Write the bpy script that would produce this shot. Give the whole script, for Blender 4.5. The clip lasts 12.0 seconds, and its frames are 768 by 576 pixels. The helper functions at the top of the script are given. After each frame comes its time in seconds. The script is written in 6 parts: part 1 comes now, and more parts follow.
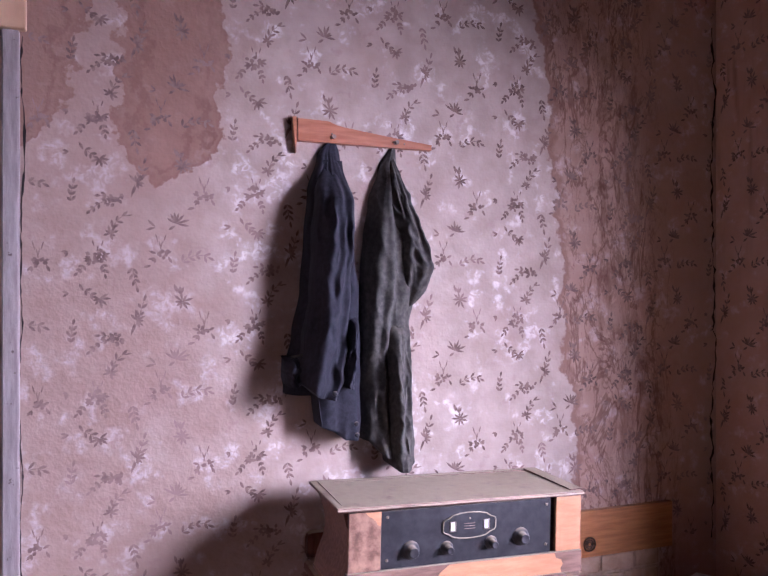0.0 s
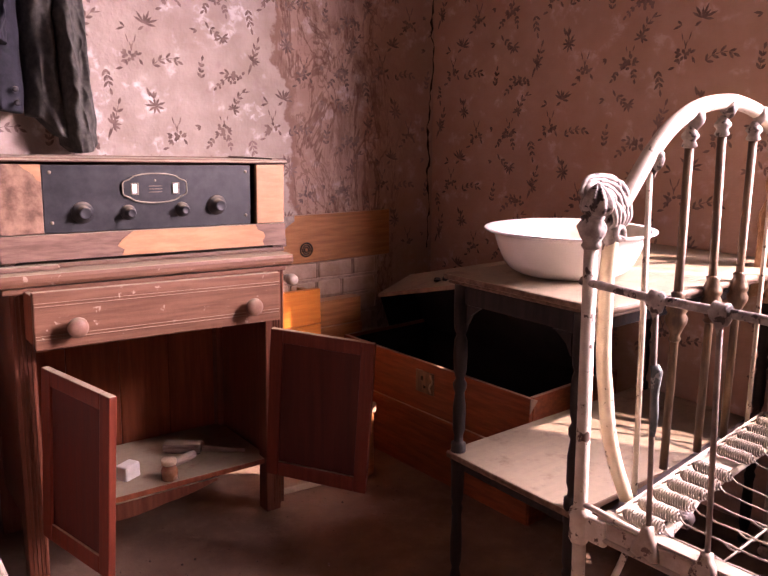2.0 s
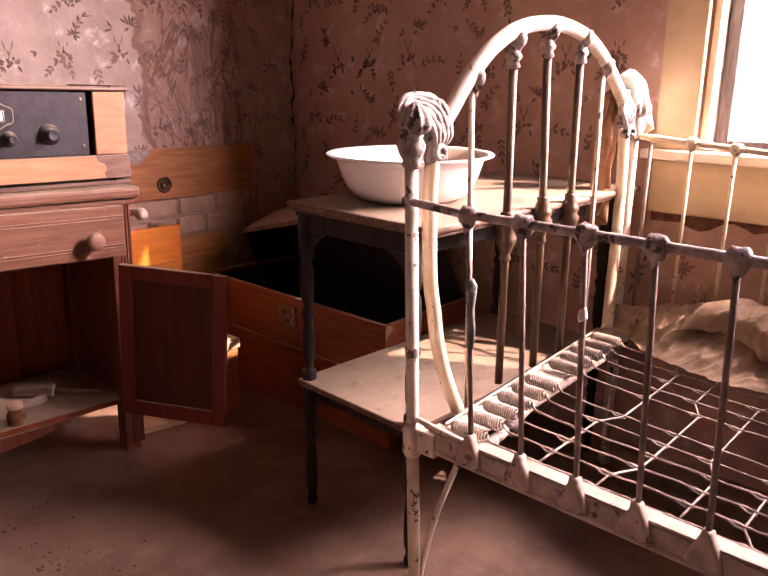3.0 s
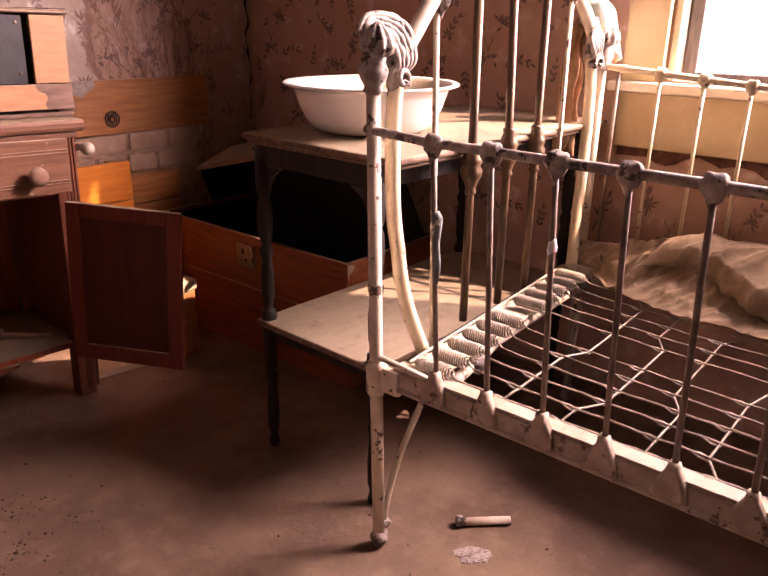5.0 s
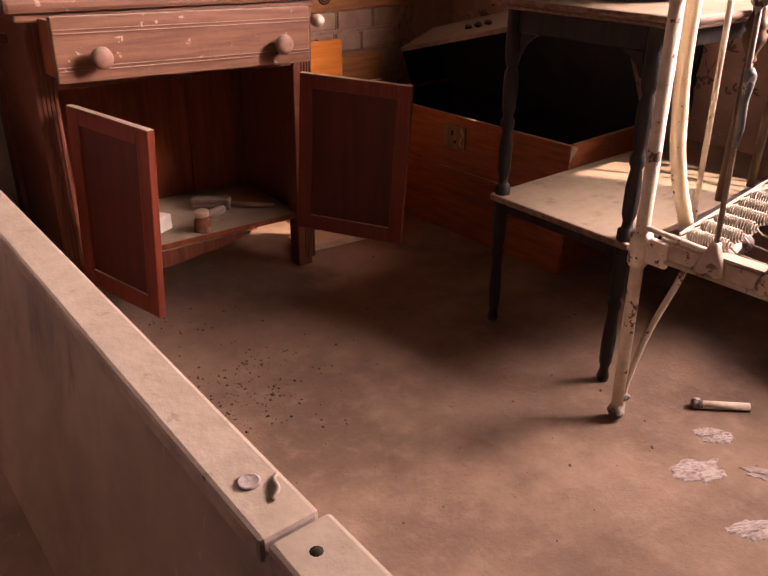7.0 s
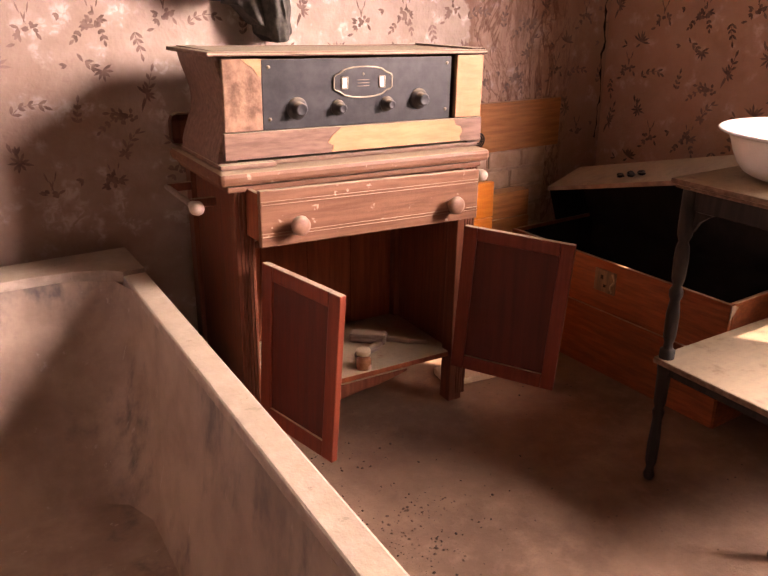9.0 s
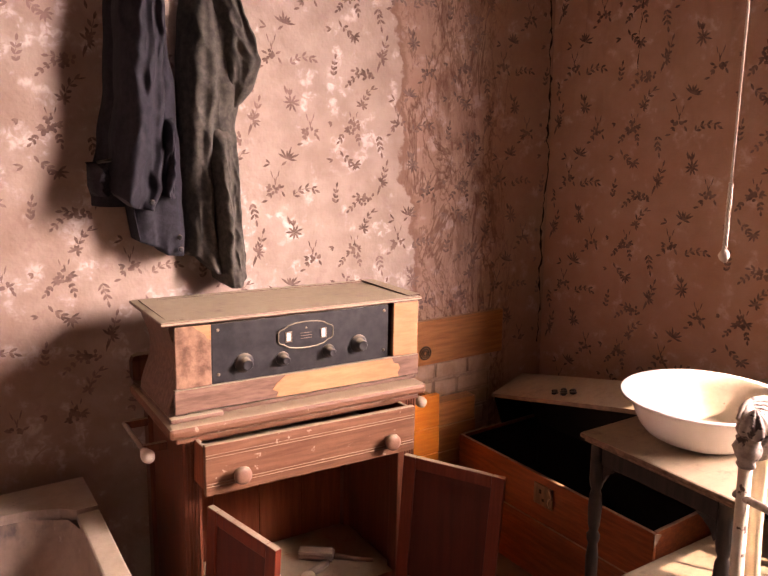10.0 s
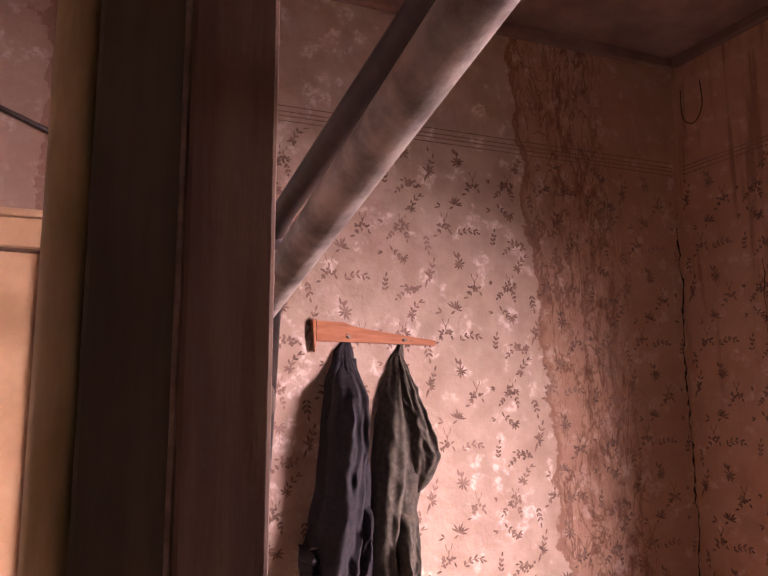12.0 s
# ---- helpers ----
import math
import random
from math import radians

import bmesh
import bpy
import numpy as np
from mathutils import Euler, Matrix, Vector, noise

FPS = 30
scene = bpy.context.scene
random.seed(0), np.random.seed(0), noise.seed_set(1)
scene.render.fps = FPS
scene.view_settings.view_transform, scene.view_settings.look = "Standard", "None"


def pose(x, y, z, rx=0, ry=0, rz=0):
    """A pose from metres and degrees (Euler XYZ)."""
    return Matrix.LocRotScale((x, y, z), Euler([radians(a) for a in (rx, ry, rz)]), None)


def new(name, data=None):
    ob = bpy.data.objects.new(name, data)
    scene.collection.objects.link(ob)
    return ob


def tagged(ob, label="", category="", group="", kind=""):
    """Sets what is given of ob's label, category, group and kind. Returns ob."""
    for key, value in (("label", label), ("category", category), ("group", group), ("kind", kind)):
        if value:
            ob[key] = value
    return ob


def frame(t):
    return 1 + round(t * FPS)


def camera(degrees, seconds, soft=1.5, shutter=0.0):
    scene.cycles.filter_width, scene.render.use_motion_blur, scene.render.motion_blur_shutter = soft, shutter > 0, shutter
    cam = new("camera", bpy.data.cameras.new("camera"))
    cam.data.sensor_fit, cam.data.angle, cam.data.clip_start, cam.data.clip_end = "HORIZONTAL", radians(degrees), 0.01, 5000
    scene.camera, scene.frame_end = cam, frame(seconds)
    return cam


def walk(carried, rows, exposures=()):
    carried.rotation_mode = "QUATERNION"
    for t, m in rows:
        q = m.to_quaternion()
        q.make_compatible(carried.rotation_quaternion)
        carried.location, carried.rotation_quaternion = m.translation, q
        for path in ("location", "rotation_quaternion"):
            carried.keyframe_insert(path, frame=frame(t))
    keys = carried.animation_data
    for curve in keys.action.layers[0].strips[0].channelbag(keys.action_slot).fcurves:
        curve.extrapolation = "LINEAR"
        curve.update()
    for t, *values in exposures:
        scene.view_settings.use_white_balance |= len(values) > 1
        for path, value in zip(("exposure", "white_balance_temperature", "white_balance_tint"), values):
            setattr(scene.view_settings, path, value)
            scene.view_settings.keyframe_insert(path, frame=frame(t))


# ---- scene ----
cam = camera(54.9, 12.0)
METRES, EYE, TILT, LEAN, TURN = 2.5, 1.564, 0.0, 0.0, -19.5
ROWS = [
    (0.0, 0.0, 0.0, 0.0, 0.0, -0.0, 0.0),
    (0.5, 0.0209, 0.0417, -0.0693, -4.7, -2.78, -0.09),
    (1.0, 0.0266, 0.0593, -0.1168, -9.18, -6.03, -0.12),
    (1.5, 0.0481, 0.0628, -0.1718, -13.68, -9.17, -0.17),
    (2.0, 0.083, 0.0533, -0.2047, -17.82, -11.77, -0.16),
    (2.5, 0.1118, 0.0412, -0.2123, -21.75, -14.05, -0.19),
    (3.0, 0.1324, 0.0322, -0.2197, -25.34, -16.02, -0.29),
    (3.5, 0.1518, 0.0227, -0.2322, -28.35, -17.32, -0.38),
    (5.5, 0.1282, 0.063, -0.2309, -27.51, -21.87, -0.53),
    (6.0, 0.0917, 0.0693, -0.2387, -24.79, -23.59, -0.4),
    (6.5, 0.062, 0.0714, -0.2473, -22.13, -25.33, -0.23),
    (7.0, 0.0353, 0.0744, -0.2628, -19.04, -27.11, -0.09),
    (9.0, -0.0295, 0.0945, -0.1834, -11.41, -21.39, 0.22),
    (9.5, -0.0154, 0.0835, -0.1197, -11.63, -16.5, 0.21),
    (10.0, 0.0126, 0.0578, -0.0517, -12.39, -11.83, -0.01),
    (10.5, 0.0261, 0.03, -0.0164, -12.68, -6.45, -0.0),
    (11.0, 0.0227, -0.0141, 0.02, -11.26, -0.34, -0.04),
    (11.5, -0.0136, -0.0588, 0.0658, -7.87, 5.38, 0.03),
    (12.0, -0.0581, -0.0912, 0.0982, -2.5, 8.78, 0.09),
]
EXPOSURES = [(0.0, 1.8, 5100, 41), (0.8, 1.7, 5600, 48), (1.5, 1.72, 6100, 52), (2.2, 1.66, 6700, 55), (3.5, 1.6, 7200, 57), (5.5, 1.44, 7500, 52),
             (7.0, 1.47, 7400, 46), (9.0, 2.12, 7600, 40), (10.5, 1.7, 7700, 46), (11.3, 1.46, 7900, 53), (12.0, 2.05, 7400, 55)]
walk(cam, [(t, pose(0, 0, EYE, TILT, LEAN, TURN) @ pose(METRES * x, METRES * y, METRES * z, 90 + pitch, roll, yaw)) for t, x, y, z, yaw, pitch, roll in ROWS],
     exposures=EXPOSURES)

# ---- world and light ----
world = bpy.data.worlds.new("world")
scene.world = world
world.use_nodes = True
_wn = world.node_tree
_sky = _wn.nodes.new("ShaderNodeTexSky")
_sky.sky_type = "NISHITA"
_sky.sun_disc = False
SUN_TO = Vector((0.362, -0.641, 0.677)).normalized()
_sky.sun_elevation = math.asin(SUN_TO.z)
_sky.sun_rotation = math.atan2(SUN_TO.x, SUN_TO.y)
_wn.links.new(_sky.outputs[0], _wn.nodes["Background"].inputs[0])
_wn.nodes["Background"].inputs[1].default_value = 0.25

sun = new("sun", bpy.data.lights.new("sun", "SUN"))
sun.data.energy = 5.0
sun.data.angle = radians(0.5)
sun.data.color = (1.0, 0.86, 0.66)
sun.matrix_world = Matrix.Translation((4, -5, 4)) @ SUN_TO.to_track_quat("Z", "Y").to_matrix().to_4x4()

# the east wall runs from the corner, a little out of square with the north wall
NORTH = 2.227
EAST = pose(2.127, NORTH, 0, 0, 0, -87.5)
WIN = (1.50, 2.46, 0.845, 2.30)  # along the wall from the corner, and heights
HIGH = 3.30

# the bright sky outside the window, above the horizon
win_lamp = new("sky_light", bpy.data.lights.new("sky_light", "AREA"))
win_lamp.data.shape = "RECTANGLE"
win_lamp.data.size = 8.8
win_lamp.data.size_y = 3.3
win_lamp.data.energy = 3100
win_lamp.data.color = (1.0, 0.93, 0.86)
win_lamp.matrix_world = EAST @ pose(6.8, 1.9, 3.3, -90, 0, 0)


# ---- shader helpers ----
class Net:
    def __init__(self, name):
        self.mat = bpy.data.materials.new(name)
        self.mat.use_nodes = True
        self.t = self.mat.node_tree
        self.b = self.t.nodes["Principled BSDF"]
        self.co = self.t.nodes.new("ShaderNodeTexCoord").outputs["Object"]

    def put(self, socket, v):
        if hasattr(v, "is_linked"):
            self.t.links.new(v, socket)
        elif isinstance(v, (tuple, list)) and len(v) == 3 and len(socket.default_value) == 4:
            socket.default_value = (*v, 1)
        else:
            socket.default_value = v

    def m(self, op, a, b=0.0, c=0.0):
        n = self.t.nodes.new("ShaderNodeMath")
        n.operation = op
        for i, v in enumerate((a, b, c)):
            self.put(n.inputs[i], v)
        return n.outputs[0]

    def step(self, v, lo, hi):
        n = self.t.nodes.new("ShaderNodeMapRange")
        n.interpolation_type = "SMOOTHSTEP"
        self.put(n.inputs[0], v)
        n.inputs[1].default_value, n.inputs[2].default_value = lo, hi
        return n.outputs[0]

    def stretch(self, s, shift=(0, 0, 0)):
        n = self.t.nodes.new("ShaderNodeMapping")
        self.put(n.inputs[0], self.co)
        n.inputs["Scale"].default_value = s
        n.inputs["Location"].default_value = shift
        return n.outputs[0]

    def noise(self, scale, detail=4.0, rough=0.55, s=None, dist=0.0, shift=(0, 0, 0)):
        n = self.t.nodes.new("ShaderNodeTexNoise")
        self.put(n.inputs["Vector"], self.stretch(s or (1, 1, 1), shift))
        n.inputs["Scale"].default_value = scale
        n.inputs["Detail"].default_value = detail
        n.inputs["Roughness"].default_value = rough
        n.inputs["Distortion"].default_value = dist
        return n.outputs[0]

    def voronoi(self, scale, s=None):
        n = self.t.nodes.new("ShaderNodeTexVoronoi")
        self.put(n.inputs["Vector"], self.stretch(s or (1, 1, 1)))
        n.inputs["Scale"].default_value = scale
        return n.outputs["Distance"]

    def mix(self, f, a, b, mode="MIX"):
        n = self.t.nodes.new("ShaderNodeMix")
        n.data_type, n.blend_type = "RGBA", mode
        self.put(n.inputs[0], f)
        self.put(n.inputs[6], a)
        self.put(n.inputs[7], b)
        return n.outputs[2]

    def xyz(self):
        n = self.t.nodes.new("ShaderNodeSeparateXYZ")
        self.put(n.inputs[0], self.co)
        return n.outputs

    def up(self):
        g = self.t.nodes.new("ShaderNodeNewGeometry")
        n = self.t.nodes.new("ShaderNodeSeparateXYZ")
        self.put(n.inputs[0], g.outputs["Normal"])
        return n.outputs[2]

    def random(self):
        return self.t.nodes.new("ShaderNodeObjectInfo").outputs["Random"]

    def bump(self, h, strength, distance=0.004):
        n = self.t.nodes.new("ShaderNodeBump")
        n.inputs["Strength"].default_value = strength
        n.inputs["Distance"].default_value = distance
        self.put(n.inputs["Height"], h)
        self.put(self.b.inputs["Normal"], n.outputs[0])

    def done(self, color, rough=0.7, metal=0.0, spec=0.5):
        self.put(self.b.inputs["Base Color"], color)
        self.put(self.b.inputs["Roughness"], rough)
        self.put(self.b.inputs["Metallic"], metal)
        self.b.inputs["Specular IOR Level"].default_value = spec
        return self.mat


DUST = (0.42, 0.35, 0.24)


def surface(name, dark, light, scale=14, s=(1, 1, 1), rough=0.6, bump=0.25, dust=0.0, grime=0.4, metal=0.0, chips=None, chip_at=0.62, spec=0.4):
    """Two scales of variation, relief, dust on what faces up and, where given, chips down to another colour."""
    n = Net(name)
    fine = n.noise(scale, 6, 0.6, s)
    big = n.noise(2.6, 3, 0.5)
    col = n.mix(n.step(fine, 0.3, 0.72), dark, light)
    col = n.mix(n.m("MULTIPLY", n.step(big, 0.42, 0.75), grime), col, tuple(c * 0.55 for c in dark))
    rg = n.m("ADD", n.m("MULTIPLY", fine, 0.25), rough - 0.12)
    if chips:
        ch = n.step(n.noise(34, 5, 0.65, shift=(3, 1, 2)), chip_at, chip_at + 0.03)
        col = n.mix(ch, col, chips)
    if dust:
        d = n.m("MULTIPLY", n.step(n.up(), 0.35, 0.9), n.m("MULTIPLY", n.step(n.noise(19, 5, 0.7), 0.15, 0.5), dust))
        col = n.mix(d, col, n.mix(n.noise(55, 3), DUST, tuple(c * 0.75 for c in DUST)))
        rg = n.m("MAXIMUM", rg, n.m("MULTIPLY", d, 0.9))
    n.bump(n.m("ADD", n.m("MULTIPLY", fine, 0.7), n.m("MULTIPLY", n.noise(90, 3), 0.3)), bump)
    return n.done(col, rg, metal, spec)


M_CAB = surface("washstand_wood", (0.105, 0.031, 0.015), (0.175, 0.060, 0.032), 3, (24, 24, 2), 0.5, 0.25, 0.7, spec=0.25)
M_CABX = surface("washstand_wood_across", (0.13, 0.052, 0.027), (0.205, 0.098, 0.056), 3, (2, 24, 30), 0.55, 0.3, 0.65, chips=(0.34, 0.235, 0.175), chip_at=0.645, spec=0.3)
M_DOOR = surface("cabinet_door_wood", (0.125, 0.024, 0.012), (0.18, 0.039, 0.019), 3, (22, 22, 1.4), 0.5, 0.2, 0.85, spec=0.2)
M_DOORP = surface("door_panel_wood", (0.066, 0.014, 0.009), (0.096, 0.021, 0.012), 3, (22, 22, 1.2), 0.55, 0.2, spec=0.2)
M_INSIDE = surface("cabinet_inside_wood", (0.19, 0.050, 0.021), (0.29, 0.088, 0.038), 3, (24, 24, 1.6), 0.65, 0.2, 0.95, spec=0.2)
M_KNOB = surface("knob_wood", (0.14, 0.064, 0.042), (0.25, 0.135, 0.09), 30, (1, 1, 1), 0.5, 0.2, 0.5)
M_PALEKNOB = surface("pale_knob_wood", (0.42, 0.33, 0.26), (0.62, 0.52, 0.42), 30, (1, 1, 1), 0.55, 0.2, 0.4)
M_RADIO = surface("radio_wood", (0.12, 0.062, 0.042), (0.24, 0.14, 0.10), 4, (3, 20, 20), 0.6, 0.3, 0.95)
M_VENEER = surface("bare_radio_wood", (0.40, 0.185, 0.085), (0.52, 0.275, 0.14), 4, (3, 14, 14), 0.5, 0.15)
M_PLASTIC = surface("black_panel", (0.012, 0.012, 0.014), (0.035, 0.034, 0.036), 26, (1, 1, 1), 0.42, 0.12, 0.5)
M_BURNT = surface("blistered_veneer", (0.10, 0.045, 0.025), (0.34, 0.20, 0.13), 26, (1, 1, 1.0), 0.7, 0.7, chips=(0.50, 0.30, 0.15), chip_at=0.66)
M_BRASS = surface("dull_brass", (0.22, 0.18, 0.12), (0.42, 0.36, 0.26), 30, (1, 1, 1), 0.45, 0.1, metal=0.7)
M_WHITE = surface("paper_white", (0.72, 0.69, 0.63), (0.82, 0.80, 0.75), 25, (1, 1, 1), 0.8, 0.15)
M_TABLE = surface("table_top_wood", (0.09, 0.05, 0.030), (0.19, 0.12, 0.078), 4, (2, 16, 16), 0.65, 0.25, 0.62, spec=0.25)
M_LEG = surface("dark_turned_wood", (0.008, 0.006, 0.005), (0.024, 0.016, 0.013), 4, (20, 20, 2), 0.6, 0.2, 0.15, spec=0.22)
M_ENAMEL = surface("white_enamel", (0.74, 0.72, 0.68), (0.82, 0.80, 0.77), 9, (1, 1, 1), 0.22, 0.03, spec=0.6, grime=0.0)
M_ENAMELIN = surface("dirty_enamel", (0.46, 0.385, 0.285), (0.66, 0.60, 0.50), 12, (1, 1, 1), 0.5, 0.15, 0.6, grime=0.3, chips=(0.22, 0.15, 0.10), chip_at=0.66)
M_IRON = surface("chipped_white_iron", (0.46, 0.385, 0.285), (0.64, 0.56, 0.44), 22, (1, 1, 1), 0.5, 0.3, chips=(0.10, 0.06, 0.04), chip_at=0.595, grime=0.3)
M_RAIL = surface("dusty_angle_iron", (0.27, 0.205, 0.15), (0.44, 0.36, 0.28), 26, (1, 1, 1), 0.6, 0.4, 0.5, chips=(0.11, 0.065, 0.045), chip_at=0.60, grime=0.3)
M_CREAM = surface("cream_iron", (0.62, 0.50, 0.32), (0.76, 0.66, 0.46), 22, (1, 1, 1), 0.45, 0.2, chips=(0.10, 0.06, 0.04), chip_at=0.61, grime=0.2)
M_CAST = surface("cast_iron_paint", (0.21, 0.17, 0.145), (0.46, 0.40, 0.34), 50, (1, 1, 1), 0.6, 0.5, chips=(0.055, 0.038, 0.030), chip_at=0.555, grime=0.2)
M_OLDBRASS = surface("tarnished_brass_tube", (0.06, 0.038, 0.026), (0.20, 0.125, 0.066), 9, (6, 6, 1), 0.4, 0.15, metal=0.35, grime=0.4)
M_RUSTY = surface("rusty_steel", (0.12, 0.08, 0.06), (0.28, 0.205, 0.155), 24, (1, 1, 1), 0.6, 0.35, 0.3)
M_WIRE = surface("grey_spring_wire", (0.24, 0.20, 0.15), (0.44, 0.38, 0.30), 40, (1, 1, 1), 0.5, 0.2)
M_BLANKET = surface("brown_cotton", (0.26, 0.178, 0.105), (0.385, 0.278, 0.172), 40, (1, 1, 1), 0.9, 0.5)
M_TAPE = surface("grey_green_tape", (0.07, 0.085, 0.08), (0.20, 0.22, 0.20), 40, (1, 1, 1), 0.6, 0.4, chips=(0.45, 0.44, 0.40), chip_at=0.62)
M_CLOTHW = surface("white_cotton", (0.80, 0.77, 0.70), (0.87, 0.85, 0.80), 70, (1, 1, 1), 0.9, 0.3)
M_CLOTHW.node_tree.nodes["Principled BSDF"].inputs["Subsurface Weight"].default_value = 0.35
M_CLOTHW.node_tree.nodes["Principled BSDF"].inputs["Subsurface Scale"].default_value = 0.02
M_CLOTHB = surface("rust_brown_cotton", (0.30, 0.16, 0.085), (0.46, 0.27, 0.15), 50, (1, 1, 1), 0.9, 0.3)
M_COAT = surface("navy_cloth", (0.007, 0.0075, 0.012), (0.024, 0.023, 0.033), 60, (1, 1, 1), 0.85, 0.3, grime=0.3)
M_TROUSER = surface("grey_green_cloth", (0.040, 0.037, 0.032), (0.096, 0.089, 0.075), 60, (1, 1, 1), 0.9, 0.3, 0.1, grime=0.35)
M_RACK = surface("orange_brown_board", (0.33, 0.115, 0.05), (0.45, 0.18, 0.085), 4, (3, 20, 22), 0.55, 0.15)
M_PLANK = surface("orange_pine", (0.30, 0.115, 0.036), (0.45, 0.195, 0.065), 4, (2, 18, 22), 0.6, 0.25, 0.2)
# pine with the orange sun glow mixed into its base colour
M_SUNPLANK = surface("sunlit_pine", (0.62, 0.175, 0.012), (0.72, 0.24, 0.025), 4, (2, 18, 22), 0.5, 0.15)
# red-brown wood, pushed to orange for the bounced sunlight on its front
M_TRUNK = surface("glow_tinted_trunk_wood", (0.16, 0.040, 0.012), (0.29, 0.085, 0.027), 4, (12, 2, 22), 0.55, 0.3, 0.5, spec=0.3)
M_TRUNKIN = surface("near_black_inside", (0.008, 0.008, 0.010), (0.02, 0.019, 0.02), 14, (1, 1, 1), 0.95, 0.2)
M_LID = surface("dusty_lid", (0.16, 0.11, 0.08), (0.32, 0.23, 0.17), 14, (1, 1, 1), 0.8, 0.3, 0.9)
M_RIM = surface("dusty_tub_rim", (0.30, 0.235, 0.19), (0.44, 0.355, 0.29), 24, (1, 1, 1), 0.75, 0.5, 0.6, grime=0.4, chips=(0.17, 0.125, 0.10), chip_at=0.66)
M_YELLOW = surface("yellow_paint", (0.50, 0.375, 0.20), (0.60, 0.465, 0.27), 12, (1, 1, 1), 0.5, 0.1, 0.3, grime=0.2)
M_TRIM = surface("cream_paint", (0.62, 0.53, 0.40), (0.74, 0.66, 0.53), 14, (1, 1, 1), 0.5, 0.15, 0.2, grime=0.3, chips=(0.24, 0.16, 0.12), chip_at=0.70)
M_SASH = surface("weathered_sash", (0.10, 0.088, 0.082), (0.22, 0.195, 0.18), 6, (18, 18, 2), 0.7, 0.3)
M_WHITEPAINT = surface("flaking_white_paint", (0.23, 0.195, 0.185), (0.35, 0.305, 0.29), 9, (8, 8, 1.2), 0.6, 0.5, chips=(0.12, 0.09, 0.08), chip_at=0.63)
M_TAN = surface("tan_door_paint", (0.44, 0.28, 0.16), (0.56, 0.38, 0.23), 5, (1, 1, 1), 0.55, 0.1)
M_PIPE = surface("galvanized_pipe", (0.13, 0.12, 0.115), (0.52, 0.49, 0.47), 30, (1, 1, 1), 0.5, 0.6, metal=0.25, grime=0.5)
M_DARKPIPE = surface("brown_painted_pipe", (0.018, 0.012, 0.011), (0.045, 0.030, 0.027), 12, (4, 4, 1), 0.5, 0.2)
M_POST = surface("dark_brown_jamb", (0.125, 0.076, 0.056), (0.21, 0.135, 0.098), 4, (16, 16, 1.5), 0.55, 0.2)
M_POSTG = surface("dark_olive_jamb", (0.105, 0.096, 0.072), (0.16, 0.146, 0.106), 4, (16, 16, 1.5), 0.55, 0.2)
# worn ochre, its colour raised for light that would reach it from behind
M_POSTY = surface("ochre_trim", (0.48, 0.39, 0.20), (0.70, 0.60, 0.37), 9, (8, 8, 2), 0.5, 0.35)
M_ROPE = surface("cotton_cord", (0.62, 0.55, 0.46), (0.78, 0.72, 0.62), 80, (1, 1, 1), 0.9, 0.4)
M_BRICK = surface("whitewashed_brick", (0.36, 0.235, 0.16), (0.50, 0.36, 0.265), 20, (1, 1, 1), 0.9, 0.8)
M_MORTAR = surface("mortar", (0.32, 0.215, 0.155), (0.46, 0.335, 0.25), 40, (1, 1, 1), 0.95, 0.6)
M_PLASTERLUMP = surface("plaster_crumb", (0.24, 0.19, 0.165), (0.40, 0.34, 0.30), 60, (1, 1, 1), 0.95, 0.8)
M_CHIP = surface("floor_crumb", (0.035, 0.022, 0.016), (0.16, 0.105, 0.075), 9, (1, 1, 1), 0.9, 0.3)
M_TORN = surface("scorched_paper", (0.075, 0.030, 0.018), (0.20, 0.095, 0.055), 30, (1, 1, 1), 0.9, 0.4)
M_JAR = surface("amber_jar", (0.20, 0.085, 0.04), (0.34, 0.17, 0.09), 30, (1, 1, 1), 0.25, 0.1, spec=0.6)
M_CORK = surface("pale_lid", (0.50, 0.37, 0.24), (0.64, 0.50, 0.34), 50, (1, 1, 1), 0.8, 0.3, 0.4)
M_GREYWOOD = surface("grey_worn_wood", (0.20, 0.15, 0.12), (0.38, 0.30, 0.25), 5, (3, 20, 20), 0.7, 0.3, 0.5)
M_CEIL = surface("ceiling_boards", (0.165, 0.11, 0.10), (0.26, 0.18, 0.16), 6, (1, 1, 1), 0.85, 0.2)
M_PLAIN = surface("plain_plaster", (0.20, 0.14, 0.115), (0.30, 0.22, 0.18), 6, (1, 1, 1), 0.9, 0.25)
M_CRACK = surface("dark_gap", (0.012, 0.007, 0.006), (0.03, 0.018, 0.015), 40, (1, 1, 1), 0.95, 0.1)


